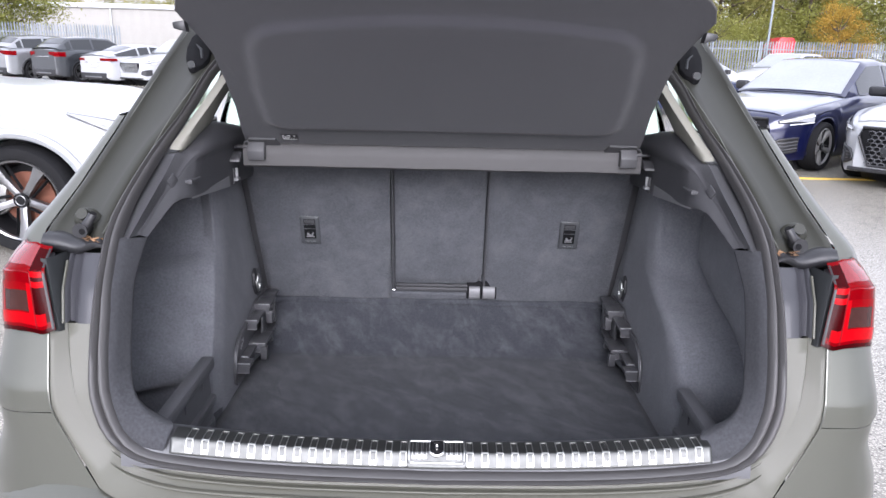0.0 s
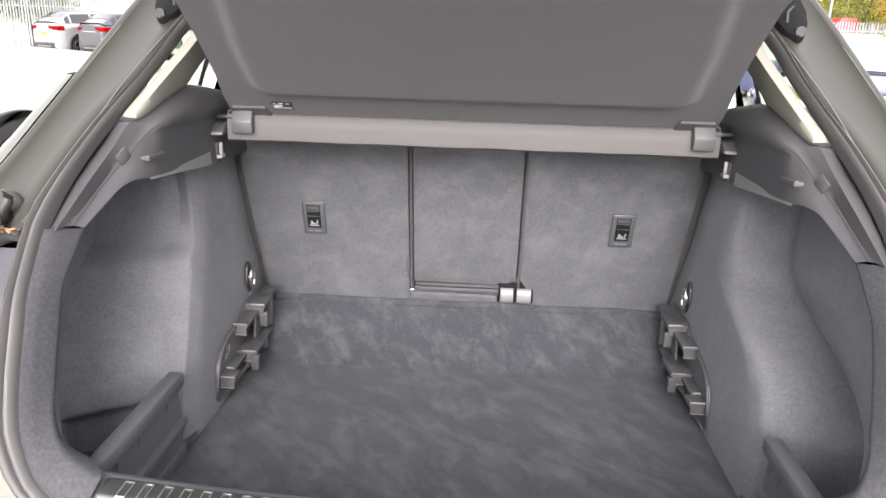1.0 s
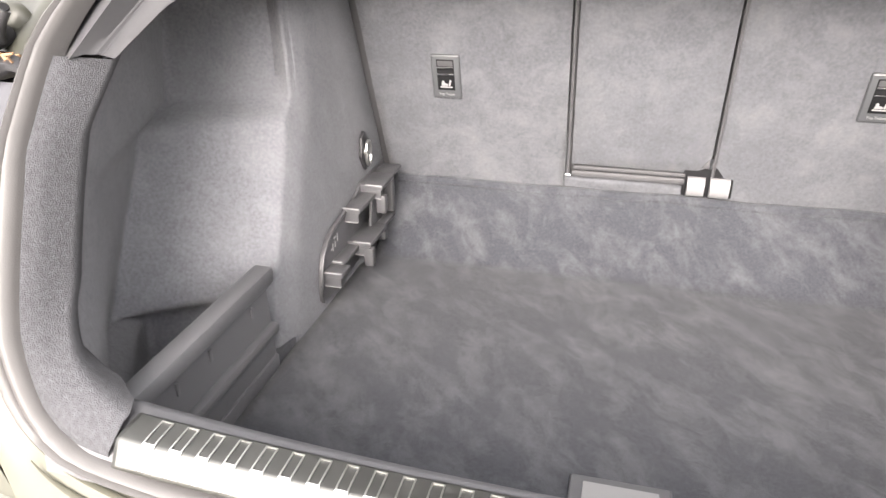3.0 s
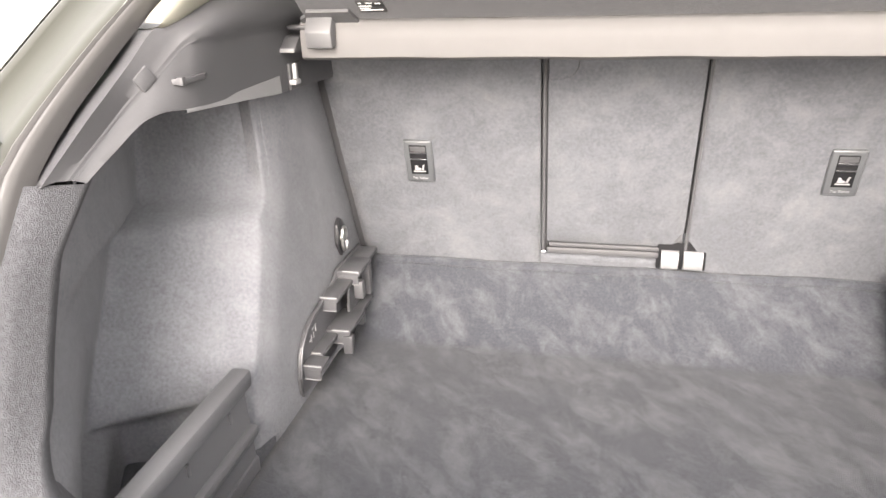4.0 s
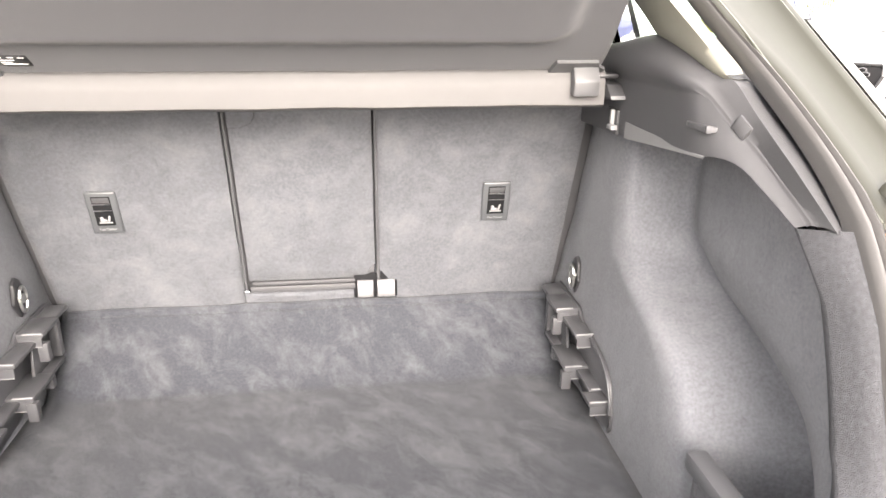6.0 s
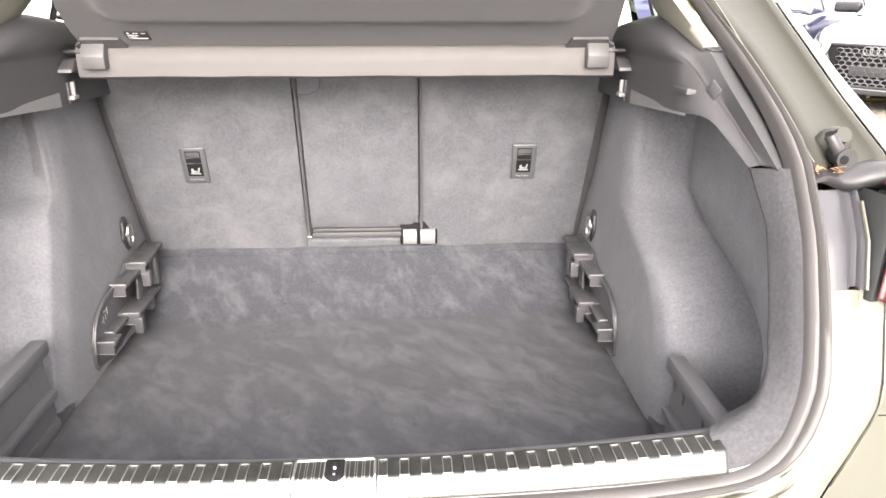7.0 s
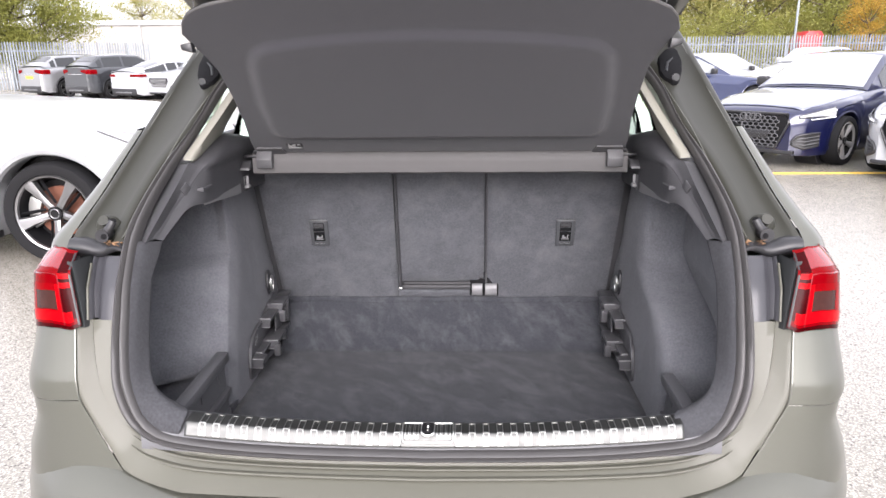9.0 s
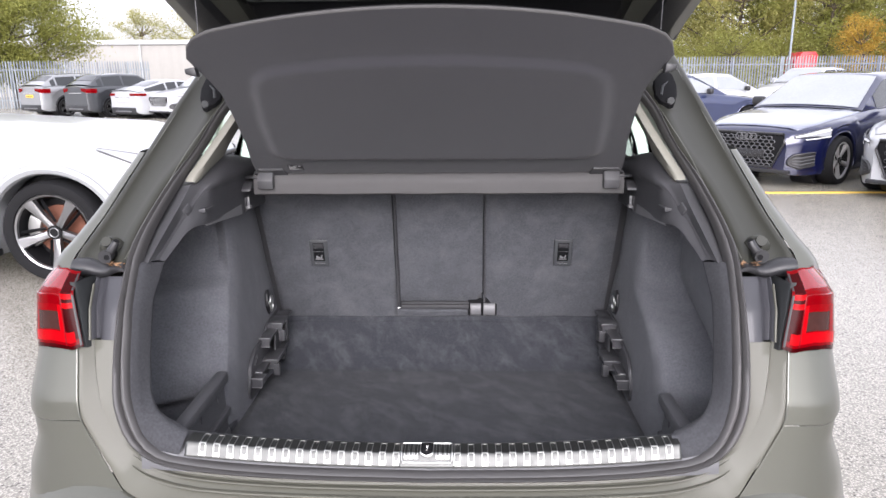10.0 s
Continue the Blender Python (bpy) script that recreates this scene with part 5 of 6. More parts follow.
def flap_half(l):
    return lerp(l, [0, 0.08, 0.2, 0.33, 0.44, 0.5, 0.56, 0.60, 0.64, 0.66], [0.530, 0.525, 0.508, 0.498, 0.494, 0.504, 0.520, 0.527, 0.525, 0.513])


def flap_end(q):
    """Length of the flap at a part q of its half width: its outer edge is bowed, its corners rounded."""
    return 0.737 - 0.092 * q * q - 0.07 * max(0.0, (abs(q) - 0.86) / 0.14) ** 2.4


def flap():
    rows = []
    for k in range(76):
        f = k / 75
        row, back = [], []
        for i in range(91):
            q = -1 + 2 * i / 90
            l = f * flap_end(q)
            x = q * flap_half(l)
            # raised pressed panel with soft borders
            side = lerp(l, [0.1, 0.3, 0.45, 0.58], [0.458, 0.447, 0.425, 0.39])
            a, b, c = l - 0.095, 0.588 - 0.3 * x * x - l, side - abs(x)
            r = 0.06
            e = min(a, b)
            d = min(e, c) if e > r or c > r else r - math.hypot(r - e, r - c)
            s = min(1.0, max(0.0, d / 0.026))
            h = -0.011 * s * s * (3 - 2 * s)
            row.append(flap_point(l, x, h))
            back.append(flap_point(l, x, 0.012))
        rows.append(row + back[::-1])
    return grid(rows, wrap_u=True)


cover_part("flap", flap(), SHELF, "charcoal fabric flap with a pressed panel", sharp=60)
edge = [flap_point(flap_end(q), q * flap_half(flap_end(q)), 0.004) for q in np.linspace(-1, 1, 60)]
cover_part("flap_edge", tube(edge, 0.0042, 8), SHELF_BAR, "pale rounded flap edge", parent=None)
for s in (1, -1):
    def cap():
        outline = [(0.434, 0.002), (0.444, 0.050), (0.516, 0.050), (0.521, 0.036), (0.533, 0.028), (0.533, 0.002)]
        bm = bmesh.new()
        rim = [[bm.verts.new(flap_point(l, s * x, h)) for x, l in outline] for h in (-0.003, -0.009)]
        for k in range(6):
            bm.faces.new((rim[0][k], rim[0][(k + 1) % 6], rim[1][(k + 1) % 6], rim[1][k]))
        bm.faces.new(rim[0])
        bm.faces.new(rim[1])
        prism([(1.925, 1.172), (1.884, 1.170), (1.881, 1.196), (1.898, 1.226), (1.925, 1.228)], "x", s * 0.476, s * 0.521, 0.003, bm)
        return bm
    cover_part("end_cap", cap(), END_PLASTIC, "grey plastic end bracket")
    bm = box(s * 0.540 - 0.022, s * 0.540 + 0.022, 1.905, 1.93, 1.198, 1.206, 0.003)
    cover_part("end_pin", bm, BLACK_PLASTIC)
    p = flap_point(0.545, s * 0.520, -0.004)
    bm = prism([(-0.010, -0.016), (0.016, -0.010), (0.018, 0.002), (-0.006, 0.006)], "y", -0.012, 0.012, 0.003, m=Matrix.Translation(p) @ Matrix.Scale(s, 4, (1, 0, 0)))
    cover_part("cord_hook", bm, BLACK_PLASTIC, "black lifting-cord hook")
    a, b = flap_point(0.60, s * 0.49, 0.013), gate_point(0.62, s * 0.50, 0.0)
    cover_part("lifting_cord", tube([a.lerp(b, f) for f in np.linspace(0, 1, 6)], 0.0013, 6), BLACK_PLASTIC)
# printed label on the flap's hinge band
bm = grid([[flap_point(l, x, -0.001) for x in (-0.428, -0.384)] for l in (0.036, 0.068)])
cover_part("label", bm, BLACK_PLASTIC, "black printed care label", thick=0.0006)
for l, a, b in ((0.063, -0.424, -0.419), (0.063, -0.412, -0.402), (0.062, -0.397, -0.388), (0.055, -0.425, -0.404), (0.049, -0.425, -0.408), (0.043, -0.425, -0.388)):
    bm = grid([[flap_point(l + d, x, -0.0022) for x in (a, b)] for d in (-0.0014, 0.0014)])
    cover_part("label_print", bm, WHITE_INK, thick=0.0002)

part("seat_roll", tube([(x, 2.246 + 0.003 * noise.noise(Vector((x * 8, 0, 0))), 0.646 + 0.004 * noise.noise(Vector((x * 6, 1, 0)))) for x in np.linspace(-0.55, 0.55, 40)], 0.012, 10), FLOOR_CARPET, car)
# lint and grit lying on the boot floor
rl = random.Random(4)
bm = bmesh.new()
for k in range(16):
    x, y = rl.uniform(-0.5, 0.5), rl.uniform(1.4, 2.02)
    a, l = rl.uniform(0, 6.28), rl.uniform(0.0005, 0.0014)
    box(-l, l, -0.0006, 0.0006, 0.0, 0.0012, 0, bm, m=Matrix.Translation((x + CX, y, FLOOR_Z + 0.002)) @ Matrix.Rotation(a, 4, "Z"))
tagged(part("lint", bm, WHITE_INK), "scattered pale lint and grit on carpet", "lint", kind="stuff")

# bits of brown leaf caught in the gutters beside the seal
bm = bmesh.new()
for s_ in (1, -1):
    for k in range(14):
        l, w = rl.uniform(0.003, 0.009), rl.uniform(0.0012, 0.003)
        m = Matrix.Translation((CX + s_ * rl.uniform(0.679, 0.712), y_open(1.085) - rl.uniform(0.012, 0.02), 1.083 + rl.uniform(-0.006, 0.008))) @ Euler((rl.uniform(-0.6, 0.6), rl.uniform(-0.6, 0.6), rl.uniform(0, 3.1))).to_matrix().to_4x4()
        box(-l, l, -w, w, -0.0005, 0.0005, 0, bm, m=m)
tagged(part("leaf_debris", bm, DEBRIS), "small brown leaf bits caught in the gutter", "leaf debris", kind="stuff")


# ---------------------------------------------------------------- the car park
def ground_sheet():
    bm = bmesh.new()
    xs = [-600, -120, -40, -15, -6, 0, 6, 15, 40, 120, 600]
    ys = [-600, -100, -20, -4, 4, 12, 25, 45, 90, 250, 900]
    return grid([[(x, y, 0) for x in xs] for y in ys], bm=bm)


tagged(part("ground", ground_sheet(), TARMAC), "damp grey tarmac car park with pale chippings", "ground", kind="structure")
# unseen wall behind the camera, added to darken low reflections in the paint
tagged(part("wall_south", box(-45, 45, -17.3, -17.0, 0, 2.6, 0.02), BACK_WALL), "added grey-brown wall out of view that darkens reflections", "wall", kind="structure")
for x0, x1, y, w in ((1.5, 7.6, 8.87, 0.10), (3.0, 9.5, 11.9, 0.10), (-9.0, -4.2, 8.2, 0.1)):
    ob = part("bay_line", box(x0, x1, y - w / 2, y + w / 2, 0.0, 0.006), LINE)
    tagged(ob, "worn yellow painted parking bay line", "road marking", kind="structure")


# ---------------------------------------------------------------- parked cars
def wheel(parent, x, y, r, w, side, spokes=5, dark=True, fine=True, alloy=None):
    """Tyre, rim, spokes, hub, disc and caliper; side is +1 on the car's right."""
    o = side * w / 2
    seg = 40 if fine else 22

    def ringbm(profile, seg):
        rows = []
        for k in range(seg):
            a = 2 * math.pi * k / seg
            rows.append([(x + dx * side, y + rr * math.cos(a), r + rr * math.sin(a)) for dx, rr in profile])
        return grid(rows, wrap_v=True)
    ri = r * 0.75
    t = part("wheel", ringbm([(-w / 2, ri), (-w / 2, r * 0.93), (-w * 0.36, r * 0.99), (0, r), (w * 0.36, r * 0.99), (w * 0.48, r * 0.95), (w * 0.5, r * 0.86), (w * 0.46, ri + 0.008), (w * 0.40, ri)], seg), TYRE, parent)
    part("rim", ringbm([(w * 0.40, ri + 0.004), (w * 0.45, ri - 0.004), (w * 0.42, ri - 0.016), (w * 0.34, ri - 0.020)], seg), alloy or RIM, t)
    part("rim_barrel", ringbm([(w * 0.34, ri - 0.019), (w * 0.1, ri - 0.035), (-w * 0.3, ri - 0.05)], seg), RIM_DARK, t)
    part("wheel_well", disc((x - side * w * 0.30, y, r), ri - 0.03, "x", 0.02, seg), RIM_DARK, t)
    if fine:
        part("brake_disc", disc((x - side * w * 0.12, y, r), ri * 0.66, "x", 0.02, 32), RUST, t)
        bm = prism([(math.cos(a) * q, math.sin(a) * q) for q, aa in ((ri * 0.5, np.linspace(2.6, 3.7, 8)), (ri * 0.82, np.linspace(3.7, 2.6, 8))) for a in aa], "x", -0.03, 0.03, 0.006, m=Matrix.Translation((x - side * w * 0.04, y, r)))
        part("brake_caliper", bm, CALIPER, t)
    for k in range(spokes):
        a = 2 * math.pi * k / spokes + 0.628
        m = Matrix.Translation((x, y, r)) @ Matrix.Rotation(a, 4, "X")
        sp = bmesh.new()
        wide = 1.0 if fine else 1.4
        rows = []
        for rr, hw, dx in ((0.05 * r, 0.10 * r, w * 0.26), (0.2 * r, 0.075 * r, w * 0.30), (0.45 * r, 0.085 * r, w * 0.36), (ri - 0.012, 0.135 * r, w * 0.42)):
            hw *= wide
            rows.append([(side * (dx - 0.035), -hw, rr), (side * dx, -hw * 0.8, rr), (side * (dx + 0.006), 0, rr), (side * dx, hw * 0.8, rr), (side * (dx - 0.035), hw, rr)])
        grid(rows, bm=sp)
        sp.transform(m)
        part("spoke", sp, alloy or RIM, t, sharp=20)
        if fine and dark:
            sp = bmesh.new()
            rows = [[(side * (w * 0.22), b - 0.03 * r, rr), (side * (w * 0.30), b, rr), (side * (w * 0.22), b + 0.03 * r, rr)] for rr, b in ((0.15 * r, 0.12 * r), (ri - 0.02, 0.20 * r))]
            grid(rows, bm=sp)
            sp.transform(m)
            part("spoke_web", sp, RIM_DARK, t)
    bm = disc((x + side * w * 0.33, y, r), 0.085 * r * 1.6, "x", 0.02, 20)
    part("hub_cap", bm, RIM_DARK, t)
    part("hub_ring", tube([(x + side * (w * 0.33 + 0.011), y + 0.09 * r * math.cos(a), r + 0.09 * r * math.sin(a)) for a in np.linspace(0, 6.2832, 18, endpoint=False)], 0.004, 6, True), RIM, t)


def honeycomb(w, h, cell, m):
    """A mesh of six-sided grille cells with bars between them."""
    bm = bmesh.new()
    r = cell / math.sqrt(3)
    k = 0
    z = -h / 2
    while z <= h / 2:
        n = int(w / cell)
        for i in range(n):
            x = -w / 2 + cell * (i + 0.5 + 0.5 * (k % 2))
            if x > w / 2 - cell * 0.2:
                continue
            o = [Vector((x + r * 0.98 * math.cos(a), 0, z + r * 0.66 * math.sin(a))) for a in [math.pi / 6 + j * math.pi / 3 for j in range(6)]]
            q = [Vector((x + r * 0.74 * math.cos(a), -0.012, z + r * 0.46 * math.sin(a))) for a in [math.pi / 6 + j * math.pi / 3 for j in range(6)]]
            vo, vi = [bm.verts.new(p) for p in o], [bm.verts.new(p) for p in q]
            for j in range(6):
                bm.faces.new((vo[j], vo[(j + 1) % 6], vi[(j + 1) % 6], vi[j]))
        z += r * 1.0
        k += 1
    bm.transform(m)
    return bm


KINDS = {  # length, width, height, wheelbase, wheel radius, bonnet, belt, roofline (y as parts of length from the nose, z as parts of height)
    "hatch": dict(L=4.35, W=1.82, H=1.47, wb=2.63, r=0.33, over=0.88, bonnet=0.92, belt=0.98, cowl=1.55, roof=(2.45, 3.55), tail=4.2, clear=0.17),
    "suv": dict(L=4.68, W=1.90, H=1.66, wb=2.82, r=0.375, over=0.89, bonnet=1.08, belt=1.17, cowl=1.50, roof=(2.35, 3.95), tail=4.55, clear=0.22),
    "large": dict(L=4.9, W=1.94, H=1.64, wb=2.93, r=0.385, over=0.93, bonnet=1.15, belt=1.16, cowl=2.55, roof=(3.2, 4.2), tail=4.8, clear=0.2),
    "coupe": dict(L=4.9, W=1.94, H=1.42, wb=2.9, r=0.37, over=0.92, bonnet=0.92, belt=0.98, cowl=1.6, roof=(2.6, 3.5), tail=4.85, clear=0.15),
}


def parked_car(label, kind, paint, at, turn, fine=True, arch=None, roof_rails=False, plate=None, grille="dark", pane=None, bonnet_paint=None):
    """A whole car; its nose points along +y before it is turned."""
    K = KINDS[kind]
    L, W, H, wb, r = K["L"], K["W"], K["H"], K["wb"], K["r"]
    nose = wb / 2 + K["over"]
    top = thing("parked_car", label, "car", group="parked cars")
    ya, yb = wb / 2, -wb / 2
    ns = 90 if fine else 50
    R = r * 1.14
    hw = W / 2

    def dist(y):
        return nose - y

    def width(y):
        d = dist(y)
        return hw * lerp(d, [0, 0.12, 0.4, 0.9, 2, L - 1, L - 0.35, L - 0.08, L], [0.60, 0.76, 0.90, 0.985, 1.0, 1.0, 0.96, 0.86, 0.78])

    def top_z(y):
        d = dist(y)
        return lerp(d, [0, 0.06, 0.25, 0.8, K["cowl"], K["cowl"] + 0.4, L - 0.9, L - 0.12, L], [K["bonnet"] * 0.72, K["bonnet"] * 0.79, K["bonnet"] * 0.85, K["bonnet"] * 0.94, K["bonnet"] * 1.02,
                    K["belt"], K["belt"] * 1.03, K["belt"] * 1.03, K["belt"] * 0.99])

    rows = []
    ys = np.linspace(nose, nose - L, ns)
    for y in ys:
        d = dist(y)
        zb = K["clear"] + lerp(d, [0, 0.1, L - 0.15, L], [0.02, 0, 0.02, 0.10])
        for yc in (ya, yb):
            q = R * R - (y - yc) ** 2
            if q > 0:
                zb = max(zb, r + math.sqrt(q))
        w, zt = width(y), top_z(y)
        zt = max(zt, zb + 0.06)
        h = zt - zb
        half = [(w * 0.80, zb - 0.0), (w * 0.965, zb + 0.004), (w * 0.985, zb + 0.12 * h), (w * 0.995, zb + 0.34 * h), (w * 0.985, zb + 0.52 * h), (w * 1.0, zb + 0.66 * h), (w * 0.985, zb + 0.84 * h),
                (w * 0.945, zb + 0.95 * h), (w * 0.89, zt), (w * 0.72, zt + 0.022), (w * 0.45, zt + 0.035), (0.0, zt + 0.042)]
        rows.append([(-a, y, b) for a, b in half] + [(a, y, b) for a, b in reversed(half[:-1])])
    bm = grid(rows)
    for row in (rows[0], rows[-1]):
        bm.faces.new([bm.verts.new(p) for p in row])
    body = part("body", bm, paint, top, sharp=42)
    if fine and kind == "hatch":
        rows = []
        for d in np.linspace(0.13, K["cowl"] + 0.02, 24):
            y = nose - d
            w, zt = width(y), top_z(y) + 0.004
            half = [(w * 0.87, zt - 0.001), (w * 0.80, zt + 0.012), (w * 0.70, zt + 0.030), (w * 0.62, zt + 0.030), (w * 0.45, zt + 0.037), (0.0, zt + 0.046)]
            rows.append([(-a, y, b) for a, b in half] + [(a, y, b) for a, b in reversed(half[:-1])])
        part("bonnet", grid(rows), bonnet_paint or paint, top, "blue bonnet with the white sky's reflection put into its colour" if bonnet_paint else "", sharp=50, thick=0.006, offset=1.0)
    part("underside", box(-hw * 0.78, hw * 0.78, nose - L + 0.25, nose - 0.25, K["clear"] - 0.02, K["clear"] + 0.25, 0.02), BLACK_PLASTIC, top)
    # arches
    for yc in (ya, yb):
        for s in (1, -1):
            pts = []
            for a in np.linspace(-0.25, math.pi + 0.25, 26):
                yy = yc + (R + (0.035 if arch else 0.012)) * math.cos(a)
                pts.append((s * (width(yy) * 0.972 + 0.004), yy, r + (R + (0.035 if arch else 0.012)) * math.sin(a)))
            part("arch_lip", tube(pts, 0.042 if arch else 0.014, 8), arch or paint, top)
            part("arch_liner", disc((s * (hw - 0.42), yc, r), R * 0.99, "x", 0.30, 26), BLACK_PLASTIC, top)
            wheel(top, s * (hw - 0.13), yc, r, 0.235, s, fine=fine, alloy=ALLOY_GREY if kind == "hatch" else None)
    # glasshouse
    d0, (d1, d2), d3 = K["cowl"], K["roof"], K["tail"]
    zc, zr = K["bonnet"] * 1.02 + 0.03, H
    wbelt, wroof = hw * 0.90, hw * 0.70

    def gh(d, low, x_part):
        y = nose - d
        zlow = top_z(y) + 0.0
        zt = lerp(d, [d0, d1, (d1 + d2) / 2, d2, d3], [zc, zr - 0.03, zr, zr - 0.04, top_z(nose - d3) + 0.04])
        wt = lerp(d, [d0, d1, d2, d3], [wbelt * 0.95, wroof, wroof, wbelt * 0.86])
        wl = wbelt * lerp(d, [d0, d0 + 0.5, L], [0.96, 1.0, 0.98])
        return y, zlow, max(zt, zlow + 0.01), wt, wl

    rows = []
    for d in np.linspace(d0, d3, 40):
        y, zl, zt, wt, wl = gh(d, 0, 0)
        rows.append([(-wl, y, zl), (-(wl * 0.55 + wt * 0.45), y, zl + (zt - zl) * 0.5), (-wt * 1.02, y, zl + (zt - zl) * 0.92), (-wt * 0.9, y, zt + 0.012), (-wt * 0.5, y, zt + 0.03), (0, y, zt + 0.036),
                     (wt * 0.5, y, zt + 0.03), (wt * 0.9, y, zt + 0.012), (wt * 1.02, y, zl + (zt - zl) * 0.92), (wl * 0.55 + wt * 0.45, y, zl + (zt - zl) * 0.5), (wl, y, zl)])
    part("roof", grid(rows), paint, top, sharp=50)

    def side_pane(da, db, s, inset=0.05):
        rows = []
        for d in np.linspace(da, db, 9):
            y, zl, zt, wt, wl = gh(d, 0, 0)
            row = []
            for v in (0.06, 0.3, 0.6, 0.86):
                x = lerp(v, [0, 0.5, 0.92], [wl, wl * 0.55 + wt * 0.45, wt * 1.02]) + 0.007
                row.append((s * x, y, zl + (zt - zl) * v))
            rows.append(row)
        return grid(rows)
    for s in (1, -1):
        for da, db in ((d0 + 0.42, (d1 + d2) / 2 - 0.06), ((d1 + d2) / 2 + 0.03, d2 + 0.02), (d2 + 0.09, d3 - 0.32)):
            if db - da > 0.1:
                part("side_window", side_pane(da, db, s), pane or CAR_GLASS, top)
    rows = []
    for f in np.linspace(0.04, 0.94, 8):
        d = d0 + (d1 - d0) * f
        y, zl, zt, wt, wl = gh(d, 0, 0)
        rows.append([(wt * q * 0.93, y + 0.004, zt + 0.046 - 0.030 * abs(q) ** 2.2) for q in np.linspace(-1, 1, 11)])
    part("windscreen", grid(rows), SKY_GLASS, top)
    rows = []
    for f in np.linspace(0.10, 0.62, 8):
        d = d2 + (d3 - d2) * f
        y, zl, zt, wt, wl = gh(d, 0, 0)
        rows.append([(wt * q * 0.9, y - 0.004, zt + 0.046 - 0.030 * abs(q) ** 2.2) for q in np.linspace(-1, 1, 11)])
    part("rear_window", grid(rows), CAR_GLASS, top)
    for s in (1, -1):
        edge = hw * (0.975 if kind == "suv" else 0.93)
        part("sill_trim", box(s * edge - 0.03, s * edge + 0.03, yb + R, ya - R, K["clear"], K["clear"] + (0.17 if kind == "suv" else 0.07), 0.012), BLACK_PLASTIC, top)
    if roof_rails:
        for s in (1, -1):
            part("roof_rail", tube([(s * wroof * 0.97, nose - d, zr + 0.03 + 0.02 * math.sin((d - d1) / (d2 - d1) * math.pi)) for d in np.linspace(d1, d2, 10)], 0.016, 8), RIM, top)
    # mirrors, handles
    for s in (1, -1):
        ym = nose - d0 - 0.55
        bm = box(s * (hw + 0.09) - 0.10, s * (hw + 0.09) + 0.10, ym - 0.06, ym + 0.06, K["belt"] + 0.0, K["belt"] + 0.14, 0.04, seg=3)
        mir = part("door_mirror", bm, BLACK_PLASTIC if kind == "hatch" else paint, top)
        for yh in (ym - 0.75, ym - 1.6):
            part("door_handle", box(s * hw * 0.99 - 0.012, s * hw * 0.99 + 0.012, yh - 0.09, yh + 0.09, K["belt"] * 0.86, K["belt"] * 0.89, 0.006), CHROME if kind == "suv" else paint, top)
    # nose
    zg = K["bonnet"] * 0.62
    gw = W * 0.54
    gy = nose + 0.012
    low = 0.30 if fine and kind == "hatch" else 0.20
    shape = [(-gw / 2, zg + 0.14), (-gw / 2 - 0.03, zg + 0.03), (-gw * 0.38, zg - low), (gw * 0.38, zg - low), (gw / 2 + 0.03, zg + 0.03), (gw / 2, zg + 0.14)]
    part("grille_backing", prism(shape, "y", nose - 0.12, gy, 0.01), DEEP_BLACK, top)
    if fine:
        part("grille_frame", tube([(x, gy + 0.004, z) for x, z in shape], 0.017, 8, True), BLACK_PLASTIC, top)
        part("grille_mesh", honeycomb(gw * 0.86, low + 0.10, 0.078, Matrix.Translation((0, gy + 0.004, zg - low / 2 + 0.07)) @ pose(0, 0, 0, 0, 0, 180)), PLASTIC, top)
        part("plate_mount", box(-0.26, 0.26, gy, gy + 0.014, zg - 0.19, zg - 0.08, 0.006), BLACK_PLASTIC, top)
        for k in range(4):
            part("badge_ring", tube([((k - 1.5) * 0.068 + 0.046 * math.cos(a), gy + 0.022, zg + 0.085 + 0.046 * math.sin(a)) for a in np.linspace(0, 6.2832, 20, endpoint=False)], 0.009, 6, True), PLASTIC, top)
    elif grille == "chrome":
        for k in range(7):
            part("grille_bar", box(-gw * 0.44, gw * 0.44, gy, gy + 0.012, zg - 0.18 + k * 0.045, zg - 0.165 + k * 0.045), CHROME, top)
    for s in (1, -1):
        ctl = []
        for d, u in ((0.06, 0.0), (0.16, 0.35), (0.32, 0.7), (0.56, 1.0)):
            y = nose - d
            zt = top_z(y)
            x = width(y)
            ctl.append((x, y, zt, u))
        rows = []
        for x, y, zt, u in ctl:
            hgt = lerp(u, [0, 0.35, 0.7, 1.0], [0.15, 0.13, 0.08, 0.012] if kind == "large" else [0.03, 0.05, 0.08, 0.14])
            rows.append([(s * (x * 0.985 + 0.006), y + 0.012, zt - 0.035), (s * (x * 1.005 + 0.008), y + 0.014, zt - 0.035 - hgt * 0.5), (s * (x * 1.0 + 0.006), y + 0.014, zt - 0.035 - hgt)])
        hl = part("headlamp", grid(rows), WHITE_LENS, top)
        for q in (0, 2):
            part("lamp_edge", tube([r[q] for r in rows], 0.003 if kind == "large" else 0.006, 6), BLACK_PLASTIC, hl)
        if kind != "large":
            part("lamp_edge", tube(rows[-1], 0.006, 6), BLACK_PLASTIC, hl)
        if kind != "large":
            rows = [[(s * (x * 1.005 + 0.012), y + 0.017, zt - 0.045 - 0.02 * u), (s * (x * 1.005 + 0.012), y + 0.017, zt - 0.06 - 0.02 * u)] for x, y, zt, u in ctl]
            part("light_bar", grid(rows), WHITE_INK, hl)
